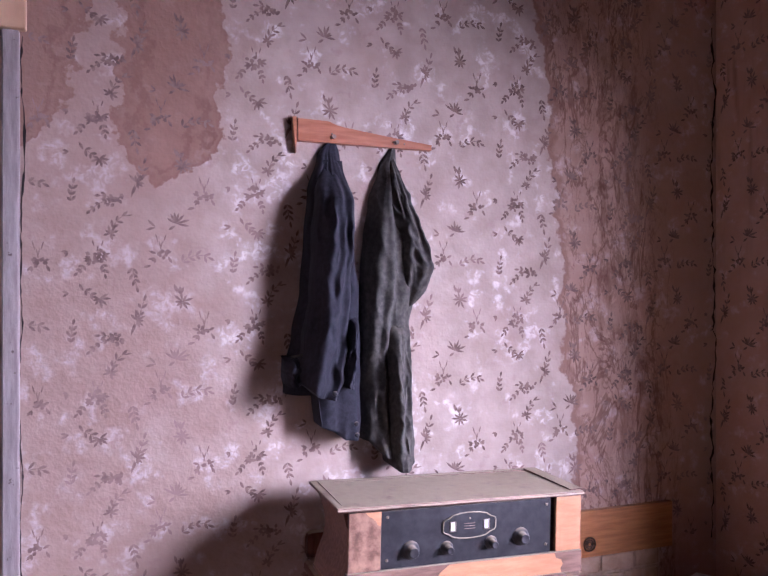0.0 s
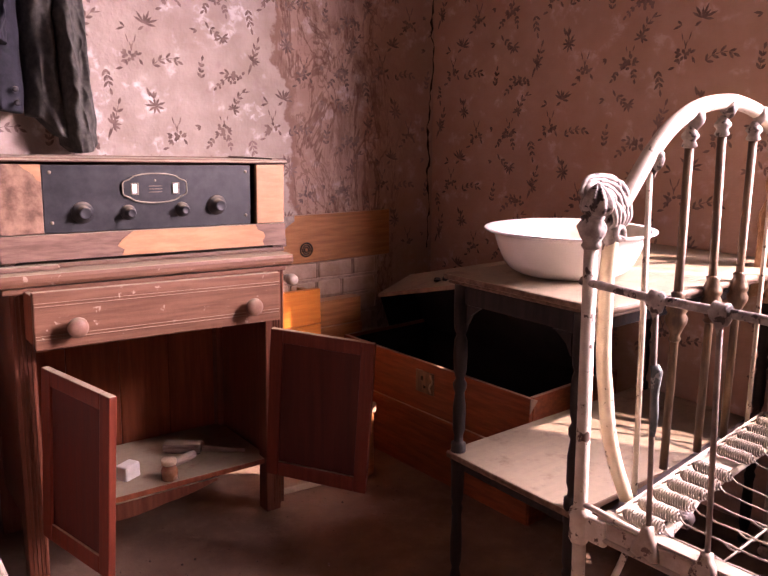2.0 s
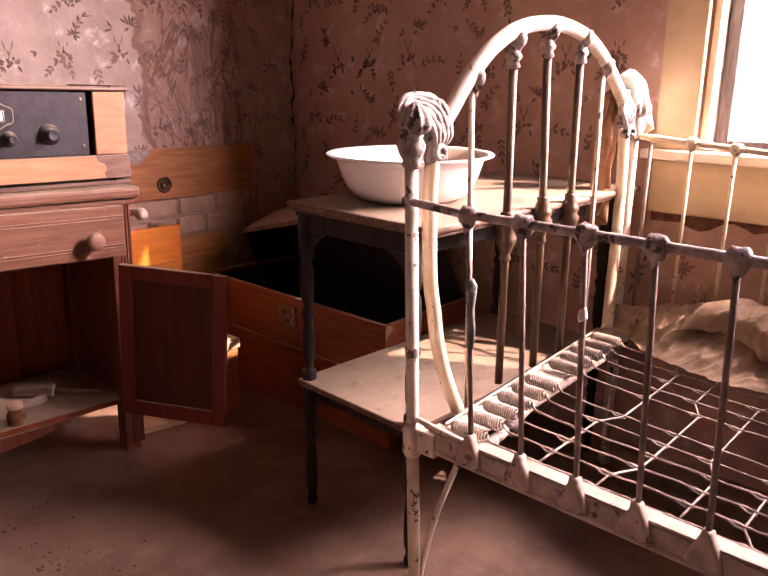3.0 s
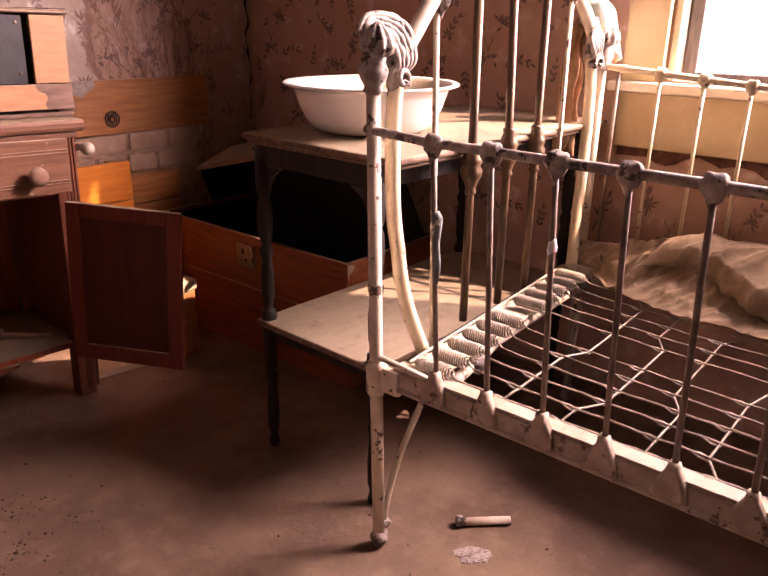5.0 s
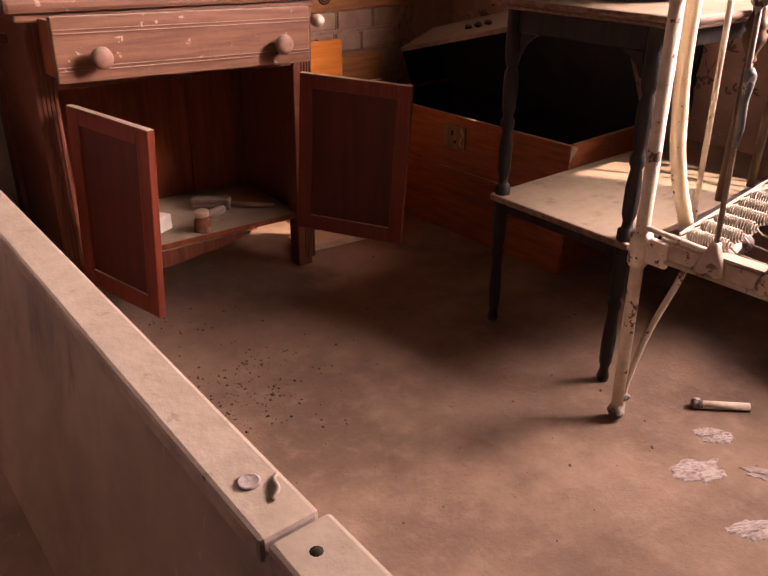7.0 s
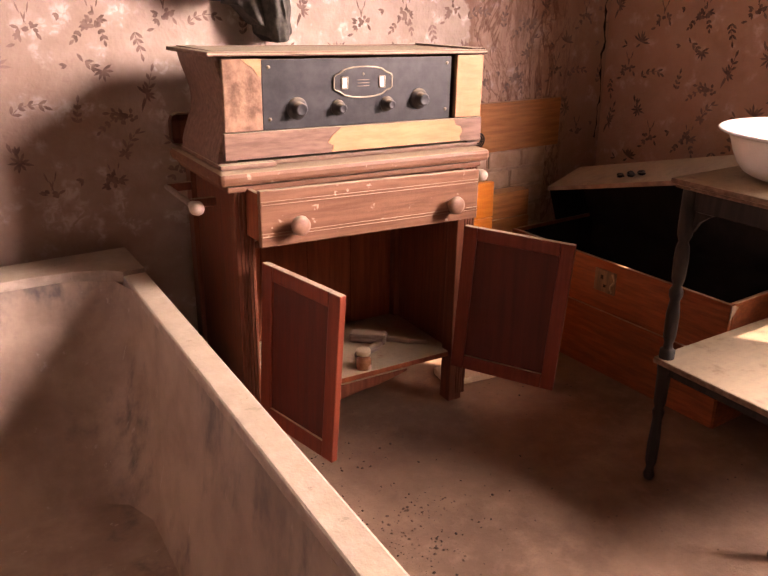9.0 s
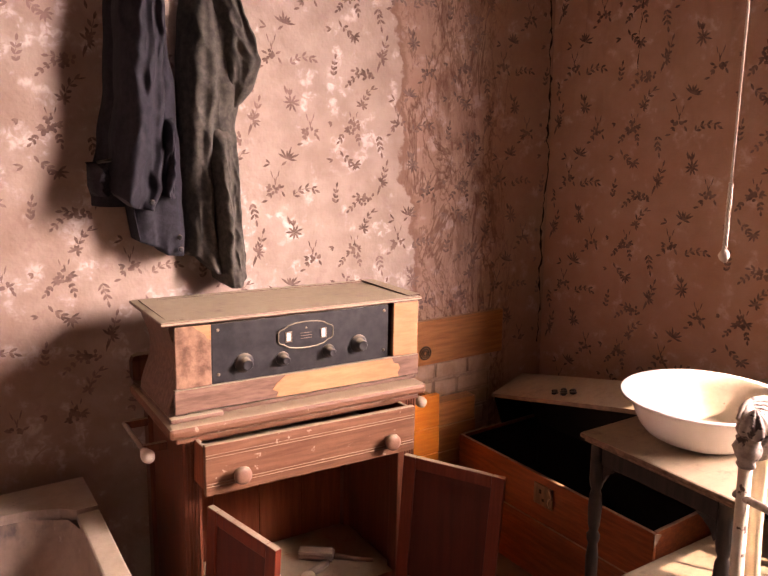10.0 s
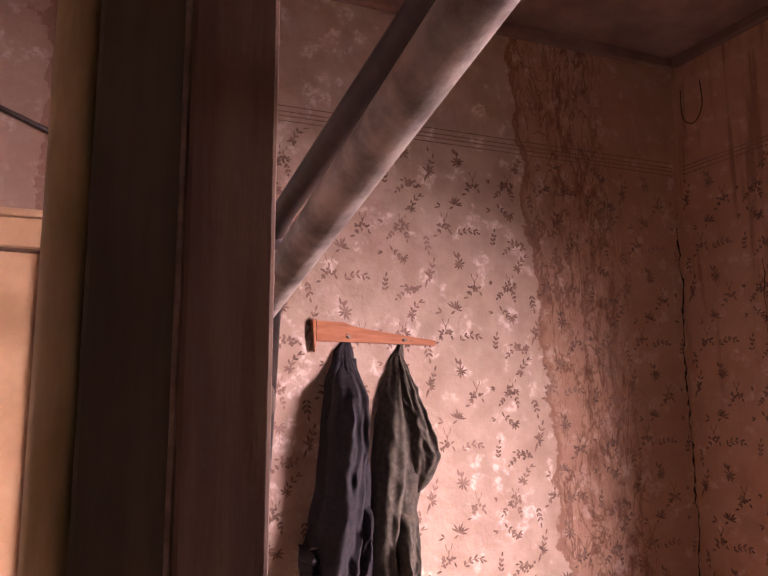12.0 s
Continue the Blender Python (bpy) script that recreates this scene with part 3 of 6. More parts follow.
class Printer:
    """Draws the paper's motifs, leaf by leaf, round a point of the repeat."""

    def __init__(self, put):
        self.vs, self.fs, self.put, self.rng = [], [], put, random.Random(5)

    def leaf(self, x, z, deg, ln=0.020, wd=0.0034):
        leaf(self.vs, self.fs, x, z, radians(deg), ln, wd, self.put)

    def burst(self, x, z, mid, spread, n, ln=0.026):
        for i in range(n):
            self.leaf(x, z, mid + spread * (i / (n - 1) - 0.5) + self.rng.uniform(-6, 6), ln * self.rng.uniform(0.7, 1.15), 0.0030)

    def chain(self, pts, ln=0.019):
        for (x0, z0), (x1, z1) in zip(pts, pts[1:]):
            a = math.degrees(math.atan2(z1 - z0, x1 - x0))
            self.leaf(x0, z0, a, math.hypot(x1 - x0, z1 - z0), 0.0009)
            for sgn in (-1, 1):
                self.leaf(x0, z0, a + sgn * self.rng.uniform(28, 50), ln * self.rng.uniform(0.75, 1.1))
        self.leaf(x1, z1, a, ln)

    def loop(self, x, z, h, w):
        for sgn in (-1, 1):
            self.leaf(x + sgn * w * 0.3, z, 90 + sgn * 14, h * 0.6, 0.0016)
            self.leaf(x + sgn * w * 0.9, z + h * 0.5, 90 - sgn * 16, h * 0.55, 0.0016)

    def heap(self, x, z, w, h, n):
        for _ in range(n):
            self.leaf(x + self.rng.uniform(-w, w), z + self.rng.uniform(-h, h), self.rng.uniform(0, 360), 0.013, 0.0042)

    def candle(self, x, z):
        self.loop(x, z + 0.008, 0.046, 0.008)
        self.heap(x, z, 0.017, 0.006, 9)
        self.leaf(x - 0.012, z, 160, 0.020)
        self.leaf(x + 0.012, z, 25, 0.018)
        self.leaf(x + 0.020, z - 0.008, -60)
        self.burst(x - 0.016, z - 0.012, 235, 70, 3, 0.017)
        self.leaf(x - 0.026, z - 0.034, 195)

    def basket(self, x, z):
        self.loop(x + 0.004, z + 0.014, 0.032, 0.010)
        self.heap(x, z, 0.017, 0.017, 17)
        self.burst(x - 0.012, z - 0.006, 200, 60, 3, 0.020)
        self.burst(x + 0.014, z + 0.004, -10, 70, 3, 0.020)
        self.chain([(x - 0.034, z - 0.022), (x - 0.039, z - 0.034), (x - 0.047, z - 0.042)], 0.015)
        self.chain([(x + 0.016, z - 0.020), (x + 0.021, z - 0.033), (x + 0.023, z - 0.045)], 0.015)

    def repeat(self, x, z):
        self.candle(x + 0.070, z + 0.090)
        self.basket(x + 0.219, z + 0.104)
        self.burst(x - 0.010, z + 0.008, 70, 150, 7, 0.034)
        self.leaf(x - 0.012, z + 0.002, 215, 0.020)
        self.burst(x - 0.066, z - 0.004, 165, 60, 2, 0.024)
        self.burst(x + 0.148, z + 0.004, 190, 40, 2, 0.020)
        self.chain([(x + 0.190, z + 0.012), (x + 0.204, z + 0.002), (x + 0.220, z - 0.012)])
        self.leaf(x + 0.186, z + 0.010, 120, 0.022)
        self.burst(x + 0.228, z - 0.012, -80, 230, 7, 0.024)
        self.chain([(x + 0.316, z + 0.076), (x + 0.318, z + 0.060), (x + 0.322, z + 0.044), (x + 0.326, z + 0.026)], 0.021)
        self.burst(x + 0.326, z - 0.074, 30, 200, 7, 0.024)
        self.leaf(x + 0.322, z - 0.080, 255, 0.036, 0.0026)
        self.leaf(x + 0.328, z - 0.080, 245, 0.034, 0.0026)
        self.chain([(x + 0.334, z - 0.062), (x + 0.340, z - 0.042), (x + 0.346, z - 0.022)], 0.021)
        self.candle(x - 0.052, z - 0.080)
        self.chain([(x + 0.008, z - 0.104), (x + 0.024, z - 0.090), (x + 0.046, z - 0.084), (x + 0.070, z - 0.083), (x + 0.080, z - 0.088)], 0.021)
        self.chain([(x + 0.154, z - 0.134), (x + 0.153, z - 0.118), (x + 0.156, z - 0.102), (x + 0.159, z - 0.086)], 0.018)
        self.heap(x + 0.272, z - 0.128, 0.020, 0.010, 14)
        self.chain([(x + 0.262, z - 0.124), (x + 0.246, z - 0.116), (x + 0.232, z - 0.116)], 0.018)
        self.chain([(x + 0.246, z - 0.128), (x + 0.228, z - 0.138), (x + 0.214, z - 0.148), (x + 0.204, z - 0.158)], 0.014)
        self.burst(x + 0.008, z - 0.218, 60, 320, 9, 0.026)
        self.leaf(x - 0.006, z - 0.194, 108, 0.026)
        self.burst(x + 0.004, z - 0.198, 92, 50, 3, 0.024)
        self.burst(x + 0.256, z - 0.222, 60, 260, 7, 0.020)
        self.chain([(x + 0.262, z - 0.206), (x + 0.272, z - 0.188), (x + 0.286, z - 0.174)], 0.021)
        self.leaf(x + 0.290, z - 0.172, 10, 0.024, 0.0018)
        self.burst(x + 0.146, z + 0.120, 215, 60, 3, 0.016)

    def into(self, name):
        me = bpy.data.meshes.new(name)
        me.from_pydata(self.vs, [], self.fs)
        me.materials.append(M_INK)
        return new(name, me)


def paper_print(x0, x1, z0, z1, put, gap):
    p = Printer(put)
    for col in range(-4, 5):
        for row in range(-4, 4):
            x, z = 1.047 + 0.445 * col, 1.743 + 0.394 * row + 0.197 * (col % 2)
            p.repeat(x, z)
    keep = []
    for f in p.fs:
        vx = [p.vs[i][0] for i in f]
        vz = [p.vs[i][2] for i in f]
        if min(vx) > x0 and max(vx) < x1 and min(vz) > z0 and max(vz) < z1 and not gap(vx[0], vz[0]):
            keep.append(f)
    p.fs = keep
    return p.into("paper_print")


ob = paper_print(-0.25, 2.12, 0.64, 2.76, lambda x, z, up: (x, NORTH - 0.0012 - up, z), lambda x, z: False)
ob.parent = wall_north
tagged(ob, "faded dark leaf sprigs printed on the paper", kind="stuff")
ob = paper_print(0.02, 2.6, 0.40, 2.76, lambda x, z, up: (x, -0.0012 - up, z), lambda x, z: WIN[0] - 0.2 < x < WIN[1] + 0.12 and z > 0.62)
ob.parent = wall_east
tagged(ob, "faded dark leaf sprigs printed on the paper", kind="stuff")

# ---- washstand ----
# local: x along the front from its west end, y from the front (0) back to the wall, z up
CABM = pose(0.525, 1.785, 0.0163, 0, 1.4, 0)
cab = thing("washstand", "worn reddish wooden washstand with open doors and open drawer", "washstand", CABM)
W, D, H = 0.665, 0.36, 0.708
for x0 in (0.0, W - 0.045):
    for y0 in (0.0, D - 0.045):
        part("corner_post", box(B(), x0, x0 + 0.045, y0, y0 + 0.045, -0.0163 if x0 == 0.0 else -0.0005, H - 0.0005, 0.003), M_CAB, cab)
for x0 in (0.006, W - 0.051 + 0.024):
    for k in range(4):
        part("reed", box(B(), x0 + 0.004 + k * 0.0085, x0 + 0.010 + k * 0.0085, -0.003, 0.004, 0.02, H - 0.01, 0.001), M_CAB, cab)
part("side_panel", box(B(), 0.012, 0.026, 0.045, D - 0.045, 0.13, H, 0.002), M_CAB, cab)
part("side_panel", box(B(), W - 0.026, W - 0.012, 0.045, D - 0.045, 0.13, H, 0.002), M_CAB, cab)
for k in range(4):
    x0 = 0.045 + k * 0.144
    part("back_board", box(B(), x0, x0 + 0.142, D - 0.022, D - 0.012, 0.13, H, 0.002), M_INSIDE, cab)
bm = B()
box(bm, -0.035, W + 0.035, -0.02, D + 0.012, H, H + 0.030, 0.010)
box(bm, -0.016, W + 0.016, -0.007, D, H - 0.016, H - 0.001, 0.004)
part("top", bm, M_CABX, cab, "dusty moulded top board")
part("rail", box(B(), 0.046, W - 0.046, 0.006, 0.024, H - 0.024, H - 0.017, 0.002), M_CAB, cab)
part("rail", box(B(), 0.046, W - 0.046, 0.006, 0.024, 0.555, 0.572, 0.002), M_CAB, cab)
part("bottom_shelf", box(B(), 0.028, W - 0.028, 0.012, D - 0.024, 0.142, 0.158, 0.003), M_INSIDE, cab, "dust-covered bottom shelf")
# scalloped apron under the shelf
out = [(0.046, 0.141)]
for k in range(41):
    u = k / 40
    out.append((0.046 + u * 0.43, 0.100 + 0.034 * u ** 3 - 0.012 * abs(math.sin(u * math.pi * 3.0)) ** 0.6 * (1 - u)))
out.append((0.476, 0.141))
part("apron", prism(B(), out, 0.008, 0.022), M_CAB, cab)
# splash back with rounded ends
part("splash_back", box(B(), -0.030, W + 0.03, D - 0.004, D + 0.012, H + 0.031, H + 0.115, 0.02), M_CAB, cab)


def drawer(parent):
    """Front and box, pulled out a little and dropped at its west side."""
    d = part("drawer", box(B(), 0.0, 0.592, 0.0, 0.018, 0.0, 0.126, 0.003), M_CABX, parent, "dusty drawer with ridged front")
    knobs = [d]
    for z0 in (0.021, 0.028, 0.092, 0.099):
        knobs.append(part("bead", box(B(), 0.002, 0.590, -0.0025, 0.001, z0, z0 + 0.0032, 0.001), M_CABX, d))
    for x0 in (0.0, 0.580):
        knobs.append(part("drawer_side", box(B(), x0, x0 + 0.012, 0.0185, 0.30, 0.010, 0.118, 0.002), M_INSIDE, d))
    knobs.append(part("drawer_bottom", box(B(), 0.0125, 0.5795, 0.0185, 0.30, 0.012, 0.02, 0.001), M_INSIDE, d))
    for x in (0.082, 0.504):
        knobs.append(part("knob", lathe(B(), [(0.0095, 0), (0.009, 0.012), (0.019, 0.018), (0.0225, 0.026), (0.021, 0.034), (0.012, 0.038), (0.002, 0.039)], 20, pose(x, 0, 0.048, 90)), M_KNOB, d, "round turned wooden knob"))
    m = pose(0.027, -0.085, 0.583, -1.0, 0.6, 0.4)
    for o in knobs:
        o.data.transform(m)


drawer(cab)


def cab_door(width, height, hand, m):
    """Framed door with a sunk panel; the hinge stands at x = 0, the leaf runs towards hand (+1 or -1)."""
    t, f = 0.018, 0.036
    flip = m @ Matrix.Diagonal((hand, 1, 1, 1))
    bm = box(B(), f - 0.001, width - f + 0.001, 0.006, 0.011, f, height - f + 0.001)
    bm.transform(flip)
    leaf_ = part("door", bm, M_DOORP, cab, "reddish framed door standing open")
    for name, x0, x1, z0, z1 in (("stile", 0, f, 0, height), ("stile", width - f, width, 0, height), ("rail", f, width - f, 0, f * 1.15), ("rail", f, width - f, height - f, height)):
        bm = box(B(), x0, x1, 0, t, z0, z1, 0.0025)
        bm.transform(flip)
        part(name, bm, M_DOOR, leaf_)
    return leaf_


for hand, at, free, tall, tip in ((1, (0.030, -0.018, 0.128), (0.100, -0.268, 0.132), 0.405, -0.030), (-1, (W - 0.046, -0.012, 0.132), (0.785, -0.252, 0.138), 0.414, 0.0)):
    v = Vector(free) - Vector(at)
    wid = v.length
    m = pose(*at) @ Matrix.Rotation(math.atan2(v.y, v.x) + (0 if hand > 0 else math.pi), 4, "Z") @ Matrix.Rotation(0.045 * hand, 4, "Y") @ Matrix.Rotation(tip, 4, "X")
    leafp = cab_door(wid, tall, hand, m)
    if hand < 0:
        bm = tube(B(), smooth_path([(-wid + 0.018, 0.0, 0.20), (-wid + 0.020, -0.010, 0.185), (-wid + 0.013, -0.012, 0.165), (-wid + 0.012, 0.0, 0.145)], 5), 0.0028, 8)
        bm.transform(m)
        part("handle", bm, M_RUSTY, leafp, "thin bent wire pull")

# towel rods on both ends
for x, k in ((-0.067, -1), (W + 0.071, 1)):
    bm = tube(B(), [(x, 0.30, 0.651), (x, 0.09, 0.651)], 0.007, 10)
    rod = part("towel_rod", bm, M_GREYWOOD, cab, "thin towel rod with turned ends")
    for y in (0.09,):
        part("rod_end", lathe(B(), [(0.006, -0.01), (0.011, 0), (0.008, 0.006), (0.014, 0.016), (0.017, 0.030), (0.014, 0.044), (0.007, 0.049), (0.001, 0.050)], 16, pose(x, y, 0.651, 90) @ Matrix.Translation((0, 0, -0.0))), M_PALEKNOB, rod)
    part("rod_bracket", box(B(), min(x, x - k * 0.06), max(x, x - k * 0.06), 0.10, 0.116, 0.64, 0.662, 0.004), M_CAB, cab)
    part("rod_bracket", box(B(), min(x, x - k * 0.06), max(x, x - k * 0.06), 0.282, 0.298, 0.64, 0.662, 0.004), M_CAB, cab)

# ---- things in the washstand ----
SH = 0.160
bm = lathe(B(), [(0.018, 0), (0.0215, 0.003), (0.0215, 0.030), (0.019, 0.036), (0.0165, 0.040), (0.0165, 0.046)], 24)
jar = thing("jar", "small brown glass jar with pale lid on the cupboard shelf", "jar", pose(0.885, 1.825, SH))
part("glass", bm, M_JAR, jar)
part("lid", lathe(B(), [(0.0185, 0.0465), (0.0195, 0.049), (0.0195, 0.058), (0.018, 0.061), (0.001, 0.062)], 24), M_CORK, jar, "pale lid")
bm = box(B(), -0.026, 0.026, -0.019, 0.019, 0, 0.046, 0.005)
tagged(part("paper_block", bm, M_WHITE), "crumpled small white block on the cupboard shelf", "block").matrix_world = pose(0.80, 1.895, SH, 0, 0, 28)
brush = thing("brush", "old grey wooden scrubbing brush on the cupboard shelf", "brush", pose(0.985, 1.965, SH, 0, 0, -38))
part("head", box(B(), -0.06, 0.05, -0.020, 0.020, 0.004, 0.034, 0.008), M_GREYWOOD, brush)
part("handle", tube(B(), [(0.05, 0, 0.015), (0.14, 0.0, 0.011), (0.17, 0, 0.010)], [0.010, 0.007, 0.006], 8), M_GREYWOOD, brush)
part("bristle_block", box(B(), -0.055, 0.045, -0.016, 0.016, 0.0, 0.004), M_CHIP, brush)
dowel = part("wooden_peg", tube(B(), [(-0.05, 0, 0.013), (0.03, 0, 0.013), (0.05, 0, 0.013)], [0.012, 0.013, 0.010], 10), M_GREYWOOD)
tagged(dowel, "short grey wooden peg on the cupboard shelf", "peg").matrix_world = pose(0.945, 1.90, SH, 0, 0, 20)
nail = part("bent_nail", tube(B(), smooth_path([(-0.014, 0.006, 0.002), (-0.002, 0.0, 0.002), (0.008, 0.005, 0.002), (0.016, -0.006, 0.002)], 5), 0.0017, 6), M_RUSTY)
tagged(nail, "small bent rusty nail on the cupboard shelf", "nail").matrix_world = pose(0.80, 1.815, SH)

# ---- radio ----
radio = thing("radio", "old table radio with black panel and peeling veneer on the washstand", "radio", pose(0.533, 1.808, H + 0.0467, 0, 1.4, 0))
RW, RD, RH = 0.705, 0.275, 0.268


def cove(x0, sgn):
    """End of the case: a hollow that flares at top and foot."""
    pts = []
    for k in range(13):
        u = k / 12
        pts.append((x0 - sgn * (0.030 * math.cos(math.pi * u) ** 2 * (1.0 if u < 0.5 else 0.9)) + sgn * 0.020, 0.012 + u * (RH - 0.03)))
    return pts


for x0, sgn in ((0.0, 1), (RW, -1)):
    prof = cove(x0, sgn)
    inner = x0 + sgn * 0.034
    part("case_end", prism(B(), prof + [(inner, prof[-1][1]), (inner, prof[0][1])], 0.010, RD), M_RADIO, radio)
part("case_back", box(B(), 0.035, RW - 0.035, RD - 0.012, RD, 0.015, RH - 0.02, 0.002), M_RADIO, radio)
bm = B()
box(bm, -0.012, 0.12, -0.012, 0.010, 0.0, 0.012, 0.004)
box(bm, -0.012, RW + 0.004, 0.011, RD + 0.012, 0.0, 0.012, 0.004)
part("foot_board", bm, M_RADIO, radio)
# front: pilasters, bottom rail, panel
part("pilaster", box(B(), 0.006, 0.094, -0.004, 0.010, 0.081, RH - 0.034, 0.002), M_BURNT, radio, "blistered dark veneer")
part("pilaster", box(B(), RW - 0.088, RW - 0.006, -0.004, 0.010, 0.081, RH - 0.034, 0.002), M_VENEER, radio, "bare orange wood")
part("bottom_rail", box(B(), 0.002, RW - 0.002, -0.005, 0.010, 0.020, 0.079, 0.002), M_RADIO, radio, "rail with peeling veneer")
out = [(0.262, 0.022), (0.268, 0.036), (0.252, 0.044), (0.262, 0.058), (0.290, 0.078), (0.612, 0.078), (0.618, 0.064), (0.634, 0.058), (0.640, 0.046), (0.632, 0.034), (0.636, 0.022)]
part("bare_strip", prism(B(), out, -0.0072, -0.0052), M_VENEER, radio, "orange wood bared by lost veneer")
out = [(0.050, 0.233), (0.093, 0.233), (0.093, 0.196), (0.084, 0.199), (0.076, 0.214), (0.060, 0.223)]
part("bare_strip", prism(B(), out, -0.0058, -0.0042), M_VENEER, radio)
panel = part("control_panel", box(B(), 0.096, RW - 0.104, 0.000, 0.006, 0.081, RH - 0.036, 0.001), M_PLASTIC, radio, "black control panel")
for x in (0.112, RW - 0.118):
    for z in (0.104, 0.216):
        part("screw", lathe(B(), [(0.0042, 0), (0.004, 0.002), (0.001, 0.003)], 10, pose(x, 0.0, z, 90)), M_BRASS, panel)


def dial_knob(x, z, r):
    prof = [(r * 1.25, 0), (r * 1.25, 0.003), (r * 0.95, 0.006), (r * 0.85, 0.008), (r * 0.72, 0.010), (r * 0.72, 0.026), (r * 0.60, 0.029), (r * 0.5, 0.0285), (0.001, 0.0275)]
    bm = lathe(B(), prof, 24, pose(x, 0, z, 90))
    return part("knob", bm, M_PLASTIC, panel, "ribbed black knob")


for x, z, r in ((0.178, 0.125, 0.020), (0.282, 0.122, 0.0145), (0.414, 0.125, 0.0145), (0.506, 0.133, 0.020)):
    dial_knob(x, z, r)
# dial plate: bowed rim, two small windows
cx, cz = 0.348, 0.178
out = []
for sx, sz in ((1, 1), (-1, 1), (-1, -1), (1, -1)):
    side = [(0.078, 0.012), (0.074, 0.017), (0.062, 0.021), (0.050, 0.029), (0.030, 0.033), (0.010, 0.0345)]
    run = [(cx + sx * a, cz + sz * b) for a, b in side]
    out += run if sx == sz else run[::-1]
plate = part("dial_plate", prism(B(), out, -0.003, 0.0), M_PLASTIC, panel, "dark dial plate with brass rim")
bm = tube(B(), [(x, -0.0032, z) for x, z in out] + [(out[0][0], -0.0032, out[0][1])], 0.0018, 6)
part("plate_rim", bm, M_BRASS, plate)
for x in (cx - 0.050, cx + 0.050):
    part("dial_window", box(B(), x - 0.0055, x + 0.0055, -0.0042, -0.0031, cz - 0.012, cz + 0.010), M_WHITE, plate, "small pale dial window")
    part("window_frame", tube(B(), [(x - 0.008, -0.0042, cz - 0.014), (x + 0.008, -0.0042, cz - 0.014), (x + 0.008, -0.0042, cz + 0.012), (x - 0.008, -0.0042, cz + 0.012), (x - 0.008, -0.0042, cz - 0.014)], 0.0013, 6), M_BRASS, plate)
for k in range(3):
    part("lettering", box(B(), cx - 0.016, cx + 0.016, -0.0037, -0.0031, cz - 0.010 + k * 0.007, cz - 0.0085 + k * 0.007), M_RUSTY, plate, "worn line of small lettering")
part("emblem", lathe(B(), [(0.003, 0), (0.001, 0.001)], 8, pose(cx, -0.003, cz + 0.018, 90)), M_BRASS, plate)
# lid: thin slab, crowned a little, with a shallow front slope; it gapes at the east front
bm = B()
box(bm, -0.026, RW + 0.002, -0.012, RD + 0.022, 0.0, 0.010, 0.003)
for v in bm.verts:
    u = (v.co.x + 0.008) / (RW + 0.01)
    if v.co.z > 0.006:
        v.co.z += 0.003 * math.sin(math.pi * u)
        if v.co.y < 0.0:
            v.co.y += 0.004
bm.transform(pose(0, 0, RH - 0.0285, -0.5, 0.25, 0))
part("lid", bm, M_RADIO, radio, "dust-covered lid")

# ---- boards and bricks low on the north wall ----
board = part("wall_board", box(B(), 1.33, 1.905, NORTH - 0.022, NORTH - 0.001, 0.618, 0.782, 0.003), M_PLANK)
tagged(board, "orange-brown pine board with a knot nailed to the wall", "board")
for k, (rx, rz) in enumerate(((0.023, 0.023), (0.015, 0.016), (0.008, 0.009))):
    bm = tube(B(), [(1.546 + rx * math.cos(a), NORTH - 0.0225, 0.664 + rz * math.sin(a)) for a in [i * math.pi / 10 for i in range(21)]], 0.0028, 6)
    part("knot", bm, M_LEG, board, "dark knot in the wood")
part("torn_paper", prism(B(), [(1.40, 0.735), (1.43, 0.745), (1.455, 0.735), (1.475, 0.75), (1.50, 0.765), (1.50, 0.783), (1.40, 0.783)], NORTH - 0.0245, NORTH - 0.0222), M_PLASTERLUMP, board)
backing = part("mortar_bed", box(B(), 1.28, 1.86, NORTH - 0.006, NORTH - 0.001, 0.0, 0.617), M_MORTAR)
tagged(backing, "exposed crumbling brickwork where the paper is torn away", "brickwork", kind="structure")
rng = random.Random(11)
for row in range(7):
    z0 = 0.552 - row * 0.068
    x = 1.28 + (0.05 if row % 2 else 0.0)
    while x < 1.84:
        w = min(rng.uniform(0.10, 0.19), 1.856 - x)
        if w > 0.03:
            b = B()
            box(b, x, x + w - 0.008, NORTH - 0.0085 - rng.uniform(0, 0.005), NORTH - 0.005, z0 + 0.004, z0 + 0.062, 0.006)
            for v in b.verts:
                v.co += Vector((0, 0, 0)) + 0.004 * Vector((noise.noise(v.co * 31), 0, noise.noise(v.co * 27 + Vector((5, 0, 0)))))
            part("brick", b, M_BRICK, backing)
        x += w

